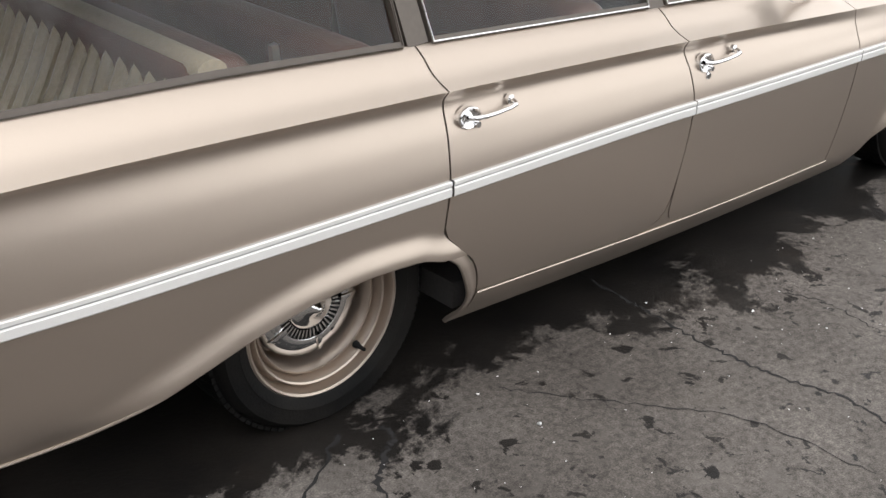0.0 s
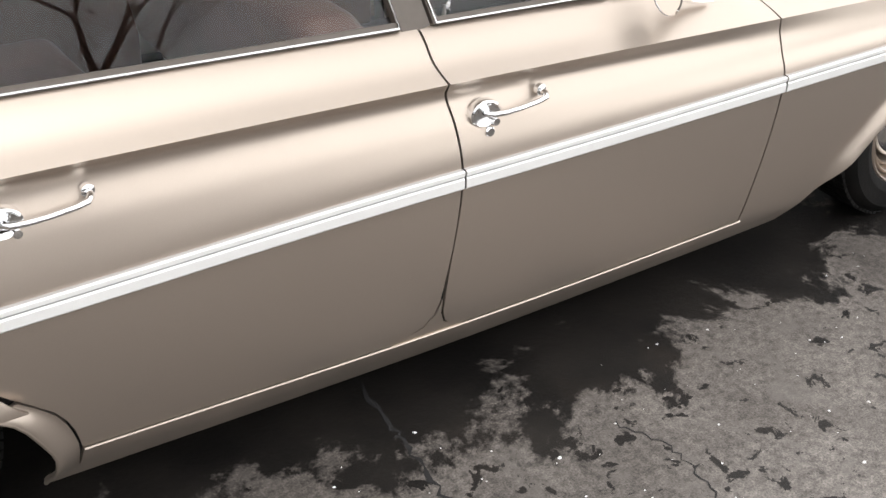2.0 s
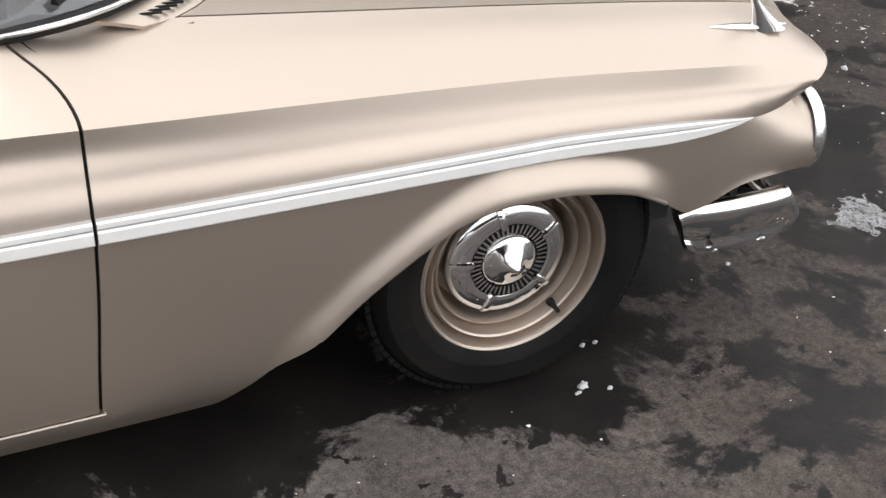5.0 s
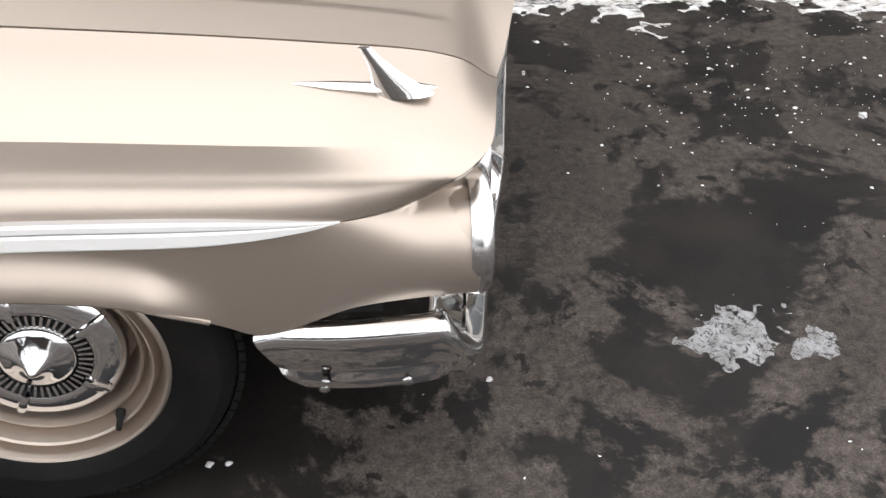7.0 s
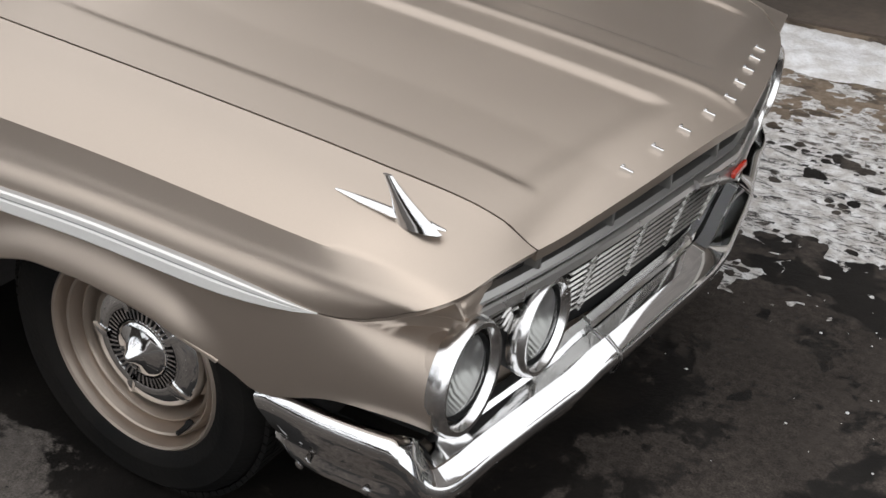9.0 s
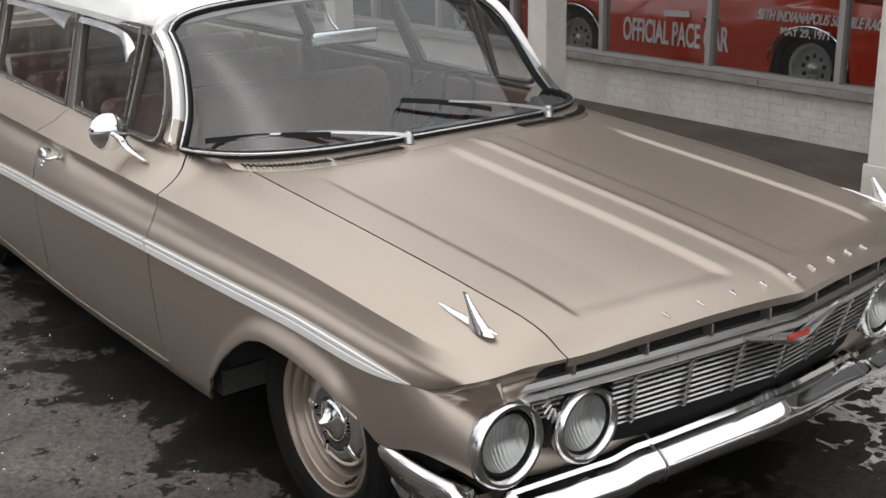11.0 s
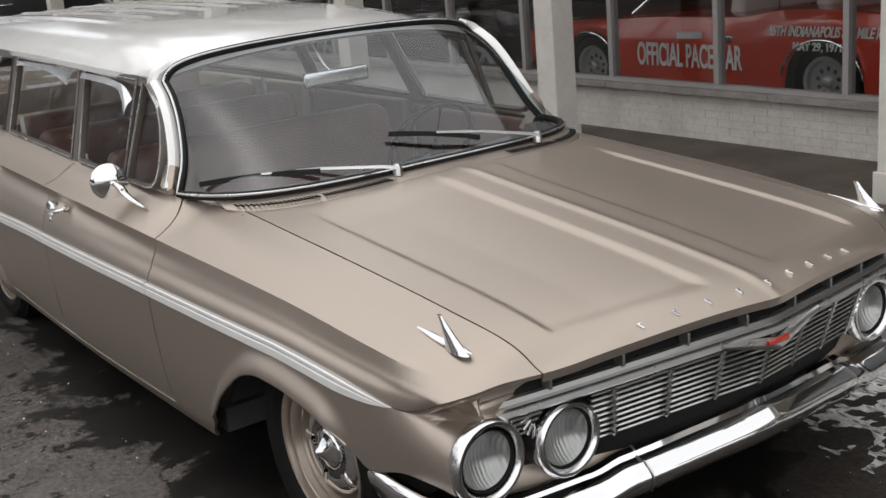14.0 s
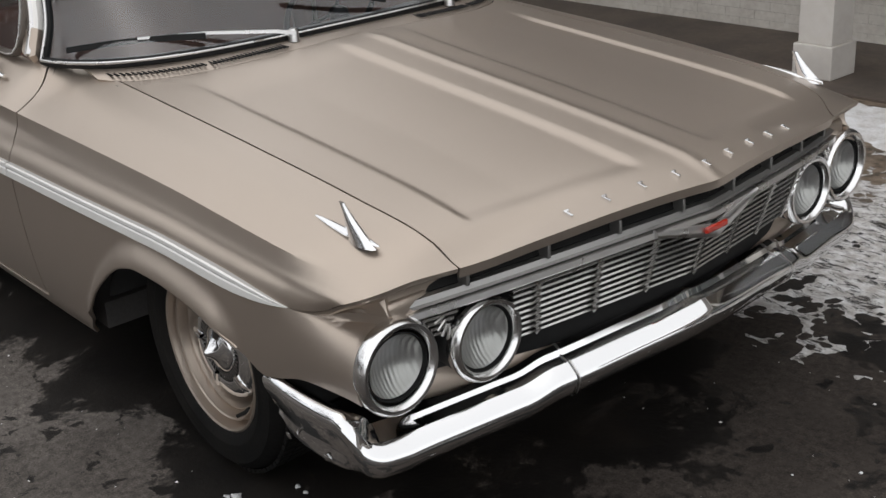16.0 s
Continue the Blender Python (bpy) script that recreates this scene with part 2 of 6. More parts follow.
# Long lines of the body side: (x, half width) and (x, height), from the sill up to the belt or the hood seam.
LINES = [
    ([(-4.4, .82), (-3.5, .885), (-2.7, .895), (-.8, .89), (0, .87), (.8, .80)],
     [(-4.4, .30), (-3.9, .20), (-2.7, .165), (-1.6, .145), (-.5, .155), (.8, .16)]),
    ([(-4.4, .86), (-3.5, .935), (-2.6, .945), (-1.8, .955), (-.8, .935), (0, .92), (.8, .85)],
     [(-4.4, .34), (-3.5, .28), (-2.6, .262), (-.86, .238), (.8, .25)]),
    ([(-4.4, .89), (-3.5, .965), (-2.7, .978), (-1.8, .985), (-.8, .965), (0, .945), (.5, .915), (.8, .86)],
     [(-4.4, .45), (-2, .44), (.8, .42)]),
    ([(-4.4, .915), (-3.6, .975), (-2.7, .988), (-1.8, .994), (-.78, .975), (0, .95), (.5, .917), (.53, .911), (.60, .902), (.64, .893), (.70, .86), (.78, .82)],
     [(-4.4, .575), (-3.9, .588), (-2.76, .615), (-1.77, .64), (-.78, .64), (0, .638), (.5, .611), (.53, .611), (.60, .622), (.64, .635), (.70, .640), (.78, .645)]),
    None, None,
    ([(-4.4, .93), (-3.8, .95), (-2.74, .952), (-1.79, .957), (-.775, .927), (0, .905), (.5, .88), (.60, .862), (.68, .850), (.748, .835)],
     [(-4.4, .85), (-3.6, .86), (-2.74, .852), (-1.79, .837), (-.775, .794), (0, .762), (.5, .715), (.60, .704), (.68, .696), (.748, .686)]),
    None,
    ([(-4.4, .785), (-4.1, .80), (-2.7, .808), (-1.78, .812), (-.9, .79), (-.80, .74), (-.72, .705), (0, .70), (.5, .70), (.65, .692), (.72, .684), (.776, .668), (.80, .665)],
     [(-4.4, .930), (-3.8, .950), (-2.75, .935), (-1.78, .912), (-.9, .89), (-.75, .879), (-.3, .844), (.12, .812), (.5, .778), (.65, .756), (.72, .733), (.776, .689), (.80, .683)]),
]


LINE_AT = {}


def line(k, x):
    """Half width and height of long line k at x."""
    if (k, x) not in LINE_AT:
        LINE_AT[k, x] = line_at(k, x)
    return LINE_AT[k, x]


def line_at(k, x):
    if LINES[k]:
        return knots(x, LINES[k][0]), knots(x, LINES[k][1])
    (yt, zt), (yc, zc), (yb, zb) = line(3, x), line(6, x), line(8, x)
    fade = (1 - smoothstep(0.42, 0.66, x)) * (1 - 0.7 * smoothstep(-1.6, -.4, x))
    g = smoothstep(-1.6, -.4, x)
    if k == 4:
        a = .58 - .06 * g
        return (1 - a) * yt + a * yc - 0.001 * fade, 0.5 * zt + 0.5 * zc
    if k == 5:
        d = min(0.036, 0.3 * (zc - zt))
        chord = yc + (yt - yc) * d / max(.02, zc - zt)
        return (yc - 0.001 - 0.0145 * fade) * (1 - g) + (chord - .007 * fade) * g, zc - d
    e = 1 - smoothstep(.55, .74, x)
    return 0.45 * yc + 0.55 * yb + 0.006 * e * smoothstep(-1.4, -.6, x), 0.5 * zc + 0.5 * zb + (-.003 + .013 * smoothstep(-1.2, -.5, x)) * e


def skin(x, v):
    """Half width and height of the body side at x, v along the lines; a sharp edge along line 6."""
    lo, hi = (0, 6) if v <= 6 else (6, 8)
    i = min(int(v), hi - 1)
    i = max(i, lo)
    t = v - i
    p = [line(min(max(k, lo), hi), x) for k in (i - 1, i, i + 1, i + 2)]
    out = []
    for c in (0, 1):
        a, b, d, e = (q[c] for q in p)
        if i == lo:
            a = 2 * b - d
        if i + 1 == hi:
            e = 2 * d - b
        out.append(0.5 * (2 * b + (d - a) * t + (2 * a - 5 * b + 4 * d - e) * t * t + (3 * b - a - 3 * d + e) * t**3))
    if v > 6:
        # the band over the crease flares out at its foot and rolls in at the belt
        out[0] -= .0065 * math.sin(math.pi * (v - 6)) * (1 - smoothstep(-1.4, -.5, x))
    return out


REAR_ARCH = [(-4.4, .30), (-4.1, .25), (-3.93, .235), (-3.75, .25), (-3.61, .29), (-3.47, .343), (-3.31, .40), (-3.16, .435), (-3.0, .452),
             (-2.86, .448), (-2.77, .424), (-2.74, .420), (-2.5, .420)]
LEG = [(0, -2.672), (1, -2.656), (1.5, -2.690), (1.75, -2.722), (1.92, -2.765)]
FRONT_ARCH = [(-1.0, .15), (-.60, .158), (-.55, .20), (-.48, .262), (-.41, .32), (-.33, .40), (-.25, .462), (-.19, .502), (-.13, .532), (-.04, .55),
              (.05, .548), (.13, .538), (.23, .515), (.31, .472), (.36, .436), (.385, .420), (.41, .414), (.45, .422), (.55, .450), (.72, .466)]


def floor_v(x, zmin, top=6.0):
    """The v at which the body side reaches the height zmin."""
    a, b = 0.0, top
    if skin(x, a)[1] >= zmin:
        return a
    for _ in range(18):
        c = 0.5 * (a + b)
        a, b = (c, b) if skin(x, c)[1] < zmin else (a, c)
    return b


def pod(x, y, z, z_top):
    """Pulls the lower fender in towards the round headlight pod ahead of the wheel."""
    w = smoothstep(0.36, 0.76, x)
    a = max(-1.0, min(1.0, (z - 0.510) / 0.104))
    yy = 0.803 + 0.101 * math.sqrt(max(0.0, 1 - 0.985 * a * a))
    return y + (yy - y) * w * w


BROW_X = [(3, .640), (4, .685), (5, .722), (6, .748), (7, .763), (8, .777)]
BROW_Y = [(3, .893), (4, .892), (5, .872), (6, .835), (7, .76), (8, .667)]
BROW_Z = [(3, .635), (4, .660), (5, .675), (6, .686), (7, .693), (8, .690)]


def side_panel(bm, s, xl, xr, v0, v1, zbot=None, nx=40, sub=6, lower_front=False, brow=False, leg=False):
    """Body side between two edges, each a table of (v, x), and from v0 to v1; zbot: a table of (x, lowest height)."""
    rows = []
    vs = [v0 + (v1 - v0) * k / round((v1 - v0) * sub) for k in range(round((v1 - v0) * sub) + 1)]
    for v in vs:
        row = []
        for k in range(nx + 1):
            u, zb = v, 0
            x = knots(v, xl) + (knots(v, xr) - knots(v, xl)) * k / nx
            if zbot and v < 3:
                for _ in range(3):
                    zb = knots(x, zbot)
                    vb = min(max(v0, floor_v(x, zb)), 2.8)
                    u = vb + (v - v0) * (3 - vb) / (3 - v0)
                    x = knots(u, xl) + (knots(u, xr) - knots(u, xl)) * k / nx
            y, z = skin(x, u)
            if zb > .24 and x < .40:
                y += .027 * (1 - smoothstep(0, .072, z - zb)) * smoothstep(.24, .32, zb) * (1 - smoothstep(.25, .37, x))
            if leg:
                y += .024 * (1 - smoothstep(0, .052, x - knots(u, xl))) * smoothstep(0, .8, u)
            if lower_front and x > 0.36:
                y = pod(x, y, z, 0)
                z -= .022 * smoothstep(.50, .66, x) * smoothstep(1.2, 3, u)
            if brow and x > .40:
                xe = knots(v, BROW_X)
                w = min(1, (x - .40) / (xe - .40)) ** 2.2
                ye, ze = skin(xe, v)
                y, z = y + w * (knots(v, BROW_Y) - ye), z + w * (knots(v, BROW_Z) - ze)
            row.append((x, s * y, z))
        rows.append(row)
    grid(bm, rows)
    merge(bm)


GAP = 0.0030
REAR_GAP = [(1, -2.605), (1.3, -2.615), (1.6, -2.64), (2, -2.72), (2.3, -2.765), (3, -2.757), (6, -2.742), (7, -2.738), (8, -2.733)]
MID_GAP_R = [(1, -1.90), (1.12, -1.85), (1.3, -1.815), (1.6, -1.80), (3, -1.774), (6, -1.79), (8, -1.776)]
MID_GAP_F = [(1, -1.755), (1.12, -1.78), (1.3, -1.795), (1.6, -1.795), (3, -1.774), (6, -1.79), (8, -1.776)]
FRONT_GAP = [(0, -.81), (1, -.808), (3, -.78), (6, -.775), (8, -.86)]


def shift(table, d):
    return [(v, x + d) for v, x in table]


def window_y(z):
    return 0.806 - (z - 0.93) * 0.35


# body tan darkened: the shade on frames and pillars is put into the paint
TAN_SHADED = material("shaded_frame_paint", (0.115, 0.097, 0.082), rough=0.45, metal=0.3, grain=0.15)


def window_set(parent, s, corners, name="window_glass", edge=None):
    """A side window: a frame round the glass, both under its door or panel. corners: (x, z) round the opening."""
    path = [(x, s * (window_y(z)), z) for x, z in corners]
    bm = bmesh.new()
    sweep(bm, path, [(-.009, -.010), (.009, -.010), (.009, .010), (-.009, .010)], up=(0, s, 0.37), closed=True)
    part("window_frame", bm, TAN_SHADED, parent)
    bm = bmesh.new()
    inner = [(x, s * (abs(y) - 0.004), z) for x, y, z in path]
    bm.faces.new([bm.verts.new(p) for p in inner])
    bmesh.ops.triangulate(bm, faces=bm.faces)
    pane = part(name, bm, SIDE_GLASS, parent, smooth=False)
    pane.visible_shadow = False
    bm = bmesh.new()
    sweep(bm, [(x, s * (abs(y) + 0.013), z) for x, y, z in path], [(-.0018, -.002), (.0018, -.002), (.0018, .002), (-.0018, .002)], up=(0, s, 0.37), closed=True)
    part("bright_edge", bm, edge or ALU, parent)
    return pane


GROOVE_GREY = material("moulding_groove", (.46, .455, .45), rough=.4, metal=.5)


def trim_strip(parent, s, x0, x1, taper=0.0):
    """Bright side moulding with a white insert, riding on long line 3."""
    xs = spaced(x0, x1, max(8, int((x1 - x0) / 0.04)))

    def half(x):
        h = 0.022
        return h * (1 - ((x - x1 + taper) / taper if x > x1 - taper else 0) ** 2 * .97) if taper else h

    def bar(lo, hi, depth):
        b = bmesh.new()
        rows = []
        for x in xs:
            y, z = skin(x, 3.0)
            h = half(x)
            o = depth * (.25 + .75 * min(1, h / .022))
            shape = [(-.004, lo * h), (o * .7, lo * h), (o, (lo * .85 + hi * .15) * h), (o, (lo * .15 + hi * .85) * h), (o * .7, hi * h), (-.004, hi * h)]
            rows.append([(x, s * (y + q[0]), z + q[1]) for q in shape])
        r = grid(b, rows, closed_v=True)
        b.faces.new(r[0])
        b.faces.new(r[-1][::-1])
        return b

    st = part("trim_strip", bar(-1.0, 1.0, .009), GROOVE_GREY, parent, "bright side moulding")
    part("trim_insert", bar(-.97, .30, .0120), INSERT, parent, "bright lower rib of the moulding")
    part("trim_insert", bar(.40, .97, .0120), INSERT, parent, "bright upper rib of the moulding")
    return st


def door_handle(parent, s, x, z):
    """Chrome pull handle: an oval base with a push button, and a grip that returns to the body at the front."""
    y, _ = skin(x, floor_v(x, z))
    bm = bmesh.new()
    m = Matrix.Translation((x - 0.072, s * (y + .003), z + .004)) @ Matrix.Rotation(radians(90 * -s), 4, "X")
    # a dished oval plate with a raised rim, then the bar, then its front foot
    lathe(bm, [(0, .004), (.016, .005), (.022, .009), (.026, .011), (.029, .008), (.030, 0), (.030, -.01)], 28, m @ Matrix.Diagonal((1.3, 1.0, 1, 1)))
    sweep(bm, [(x - .070, s * (y + .006), z + .004), (x - .060, s * (y + .024), z + .005), (x - .035, s * (y + .031), z + .007), (x, s * (y + .034), z + .010), (x + .045, s * (y + .034), z + .015),
               (x + .068, s * (y + .030), z + .018), (x + .077, s * (y + .018), z + .021), (x + .078, s * (y - .004), z + .022)],
          lambda t: disc(.0085 - .002 * math.sin(math.pi * t), 12, .85))
    lathe(bm, [(0, .007), (.009, .006), (.0125, .003), (.013, -.008)], 18, Matrix.Translation((x + .078, s * y, z + .023)) @ Matrix.Rotation(radians(90 * -s), 4, "X"))
    h = part("door_handle", bm, CHROME, parent, "chrome pull handle")
    bm = bmesh.new()
    lathe(bm, [(0, .012), (.008, .011), (.010, .006), (.010, -.006)], 16,
          Matrix.Translation((x - .050, s * (y + .010), z - .015)) @ Matrix.Rotation(radians(90 * -s), 4, "X"))
    part("push_button", bm, CHROME, parent)


def build_side(s):
    # rear quarter
    bm = bmesh.new()
    tail = [(0, -4.10), (1.5, -4.14), (3, -4.22), (4.5, -4.29), (6, -4.32), (8, -4.26)]
    side_panel(bm, s, tail, shift(REAR_GAP, -GAP), 0, 8, REAR_ARCH, nx=110)
    side_panel(bm, s, LEG, [(0, -2.606), (0.95, -2.609)] + shift(REAR_GAP, -GAP), 0, 1.92, nx=14, leg=True)
    quarter = part("rear_quarter", thicken(bm, 0.010), PAINT, wagon)
    trim_strip(quarter, s, -4.20, -2.7605)
    bm = bmesh.new()
    sweep(bm, [(knots(v, tail) - .004, s * skin(knots(v, tail), v)[0], skin(knots(v, tail), v)[1]) for v in spaced(3, 6.6, 24)],
          [(-.006, -.009), (.006, -.009), (.006, .009), (-.006, .009)], up=(0, s, 0))
    part("tail_moulding", bm, CHROME, quarter)
    window_set(quarter, s, [(-4.10, .950), (-3.3, .952), (-2.775, .940), (-2.80, 1.252), (-3.4, 1.258), (-3.90, 1.254)], edge=TAN_SHADED)
    # doors
    bm = bmesh.new()
    side_panel(bm, s, shift(REAR_GAP, GAP), shift(MID_GAP_R, -GAP), 1, 8, nx=44)
    rear_door = part("rear_door", thicken(bm, 0.010), PAINT, wagon)
    trim_strip(rear_door, s, -2.7525, -1.7765)
    door_handle(rear_door, s, -2.605, .772)
    window_set(rear_door, s, [(-2.675, .938), (-1.825, .918), (-1.90, 1.248), (-2.72, 1.254)])
    bm = bmesh.new()
    side_panel(bm, s, shift(MID_GAP_F, GAP), shift(FRONT_GAP, -GAP), 1, 8, nx=44)
    front_door = part("front_door", thicken(bm, 0.010), PAINT, wagon)
    trim_strip(front_door, s, -1.7715, -.7825)
    door_handle(front_door, s, -1.634, .757)
    bm = bmesh.new()
    lathe(bm, [(0, .005), (.009, .005), (.012, .002), (.012, -.006)], 16,
          Matrix.Translation((-1.698, s * skin(-1.7, floor_v(-1.7, .72))[0], .722)) @ Matrix.Rotation(radians(90 * -s), 4, "X"))
    part("door_lock", bm, CHROME, front_door)
    window_set(front_door, s, [(-1.735, .916), (-1.265, .906), (-1.295, 1.236), (-1.83, 1.246)])
    window_set(front_door, s, [(-1.235, .906), (-1.05, .903), (-1.005, .910), (-.980, .930), (-.974, .965), (-.985, 1.03), (-1.02, 1.10), (-1.09, 1.18), (-1.235, 1.234)], "vent_glass")
    # sill under the doors
    bm = bmesh.new()
    side_panel(bm, s, [(0, -2.612), (1, -2.600)], [(0, -.80), (1, -.80)], 0, 0.96, nx=50)
    side_panel(bm, s, shift([(0.96, -1.93)] + MID_GAP_R, .003), shift([(0.96, -1.72)] + MID_GAP_F, -.003), .96, 1.5, nx=8)
    part("sill", thicken(bm, 0.010), PAINT, wagon)
    # front fender: the part above the moulding runs out into the brow, the part below into the lamp pod
    bm = bmesh.new()
    side_panel(bm, s, shift(FRONT_GAP, GAP), BROW_X, 3, 8, nx=90, sub=8, brow=True)
    fender = part("front_fender", thicken(bm, 0.010), PAINT, wagon)
    bm = bmesh.new()
    side_panel(bm, s, shift(FRONT_GAP, GAP), [(0, .712), (1.5, .720), (3, .738)], 0, 3, FRONT_ARCH, nx=120, lower_front=True)
    part("lower_fender", thicken(bm, 0.010), PAINT, fender)
    # underside of the brow, from its edge back to the lamp pod
    bm = bmesh.new()
    edge = [(x, *skin(x, 3.0)) for x in spaced(.50, .635, 14)] + [(knots(v, BROW_X), knots(v, BROW_Y), knots(v, BROW_Z)) for v in spaced(3.05, 8, 30)]
    rows = []
    for x, y, z in edge:
        w = smoothstep(.50, .66, x)
        x_pod = min(x, .735)
        zt = skin(x_pod, 3.0)[1] - .022 * w
        under = Vector((x_pod, s * (pod(x_pod, skin(x_pod, 3.0)[0], zt, 0) - .001), zt - .001)) if y > .82 else Vector((.722, s * min(y, .803), z - .060))
        top = Vector((x - .001, s * (y - .001), z - .002))
        front = smoothstep(.70, .77, x)
        inward = Vector((-.3 - .7 * front, -s * (1 - .7 * front), 0)) * w
        rows.append([top, top + inward * .003 + Vector((0, 0, -.008 * w)), top + inward * .014 + Vector((0, 0, -.015 * w)), top.lerp(under, .45) + inward * .026, top.lerp(under, .75) + inward * .016, under])
    grid(bm, rows)
    part("brow_underside", bm, PAINT, fender)
    trim_strip(fender, s, -.7765, .525, taper=0.26)
    # dark door jambs behind the gaps
    for table, lo in ((REAR_GAP, 1), (MID_GAP_R, 1), (MID_GAP_F, 1), (FRONT_GAP, 0.2)):
        bm = bmesh.new()
        rows = []
        for v in spaced(lo, 8, 60):
            x = knots(v, table)
            rows.append([(x + d, s * (skin(x, v)[0] - .0135), skin(x, v)[1]) for d in (-.022, .022)])
        grid(bm, rows)
        part("door_jamb", bm, BLACK, wagon)
    bm = bmesh.new()
    grid(bm, [[(x, s * (skin(x, v)[0] - .0125), skin(x, v)[1]) for v in (.88, 1.10)] for x in spaced(-2.60, -.80, 40)])
    part("sill_seam", bm, BLACK, wagon)
    bm = bmesh.new()
    sweep(bm, [(x, s * (skin(x, .955)[0] + .0015), skin(x, .955)[1]) for x in spaced(-2.60, -.80, 40)], disc(.0035, 6))
    part("sill_bead", bm, PAINT, wagon)
    # arch lips
    for table, xs in ((REAR_ARCH, spaced(-3.93, -2.775, 50)), (FRONT_ARCH, spaced(-.41, .33, 60))):
        bm = bmesh.new()
        path = []
        for x in xs:
            z = knots(x, table)
            y = skin(x, floor_v(x, z))[0]
            path.append((x, s * (pod(x, y, z, 0) - .002 if x > .36 else y + .022 * smoothstep(.24, .32, z) * (1 - smoothstep(.25, .37, x))), z))
        if table is REAR_ARCH:
            path += [(x, s * (skin(x, v)[0] + .020 * smoothstep(0, .8, v)), skin(x, v)[1]) for v, x in ((v, knots(v, LEG)) for v in spaced(1.9, .05, 14))]
        sweep(bm, path, disc(.005, 8), up=(0, s, 0))
        part("arch_lip", bm, PAINT, quarter if table is REAR_ARCH else fender)
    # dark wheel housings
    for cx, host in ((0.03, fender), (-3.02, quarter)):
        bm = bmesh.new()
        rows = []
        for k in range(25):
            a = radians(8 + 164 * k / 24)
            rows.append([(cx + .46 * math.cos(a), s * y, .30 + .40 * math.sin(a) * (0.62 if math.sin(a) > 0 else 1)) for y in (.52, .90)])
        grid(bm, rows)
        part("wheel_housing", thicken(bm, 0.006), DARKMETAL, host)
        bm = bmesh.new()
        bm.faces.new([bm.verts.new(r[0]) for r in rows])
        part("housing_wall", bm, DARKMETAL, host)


def wheel(cx, s, hub_turn=0.0, grow=1.0, big=.320, cz=.319, deep=0.0):
    """A steel wheel with a chrome cap; deep: how far the disc and its cap sit further in."""
    w = new("wheel")
    w.parent = wagon
    base = Matrix.Translation((cx, s * 0.772, cz)) @ Matrix.Rotation(radians(-90 * s), 4, "X")
    inner = base @ Matrix.Diagonal((grow, grow, 1, 1))
    # profile: radius, outward distance
    bm = bmesh.new()
    prof = [(.200, .078), (.207, .090), (.214, .096), (.235, .104), (.240, .1055), (.244, .104), (.262, .108), (.280, .104), (.284, .1045), (.290, .099), (.305, .085), (.312, .062), (.318, .04), (.320, 0), (.318, -.04), (.312, -.07), (.28, -.10), (.20, -.08)]
    lathe(bm, [(.205 * grow + (r - .205) * (big - .205 * grow) / .115, h) for r, h in prof], 80, base)
    part("tyre", bm, RUBBER, w)
    bm = bmesh.new()
    for k in range(90):
        a = 2 * math.pi * k / 90
        for h0, h1, sk in ((.045, .078, .012), (.005, .040, -.012), (-.035, -.001, .012), (-.075, -.04, -.012)):
            box(bm, -.009, .009, big - .009, big + .0015, h0, h1, base @ Matrix.Rotation(a + sk, 4, "Z"))
    part("tread", bm, RUBBER, w, smooth=False)["kind"] = "stuff"
    bm = bmesh.new()
    rim = [(.206, .066), (.2105, .080), (.209, .091), (.204, .095), (.199, .092), (.196, .080), (.193, .060), (.190, .054), (.187, .057), (.184, .074), (.180, .080), (.176, .077), (.173, .062), (.171, .046), (.168, .041),
           (.165, .045), (.162, .056), (.158, .058), (.155, .050), (.153, .030), (.152, .004 - deep), (.148, -.024 - deep), (.128, -.034 - deep), (.120, -.014 - deep), (.02, -.012 - deep)]
    lathe(bm, rim, 80, inner)
    part("rim", bm, PAINT, w, "champagne painted steel wheel")
    hub = inner @ Matrix.Translation((0, 0, .016 - deep)) @ Matrix.Rotation(hub_turn, 4, "Z")
    bm = bmesh.new()
    cap = [(.128, .006), (.1345, .010), (.1375, .018), (.137, .026), (.133, .034), (.126, .040), (.115, .0445), (.102, .047), (.092, .048), (.0875, .046), (.086, .036), (.063, .036), (.061, .046), (.058, .050),
           (.050, .054), (.038, .059), (.026, .066), (.014, .077), (.006, .087), (0, .091)]
    lathe(bm, cap, 72, hub)
    part("hubcap", bm, CHROME, w, "chrome hubcap with a pointed centre")
    bm = bmesh.new()
    for k in range(45):
        box(bm, -.0022, .0022, .064, .086, .033, .0465, hub @ Matrix.Rotation(2 * math.pi * k / 45, 4, "Z"))
    part("hubcap_fin_ring", bm, CHROME, w, smooth=False)["kind"] = "stuff"
    # black ring laid over the chrome floor, painting the shade between the fins
    bm = bmesh.new()
    lathe(bm, [(.0858, .0366), (.0632, .0366)], 48, hub)
    part("slot_shade_ring", bm, BLACK, w)
    for k in range(5):
        m = hub @ Matrix.Rotation(2 * math.pi * k / 5 + .25, 4, "Z")
        bm = bmesh.new()
        grid(bm, [[m @ Vector((a * f, r, h + up)) for a, up in ((-.009, -.003), (-.0065, .006), (0, .0075), (.0065, .006), (.009, -.003))] for r, h, f in ((.083, .0465, .8), (.092, .0480, 1), (.104, .0466, 1), (.117, .0437, 1), (.127, .0392, .9), (.134, .0320, .6))])
        part("hubcap_spoke", bm, CHROME, w)
    bm = bmesh.new()
    vm = inner @ Matrix.Rotation(radians(-50 if s < 0 else 60), 4, "Z")
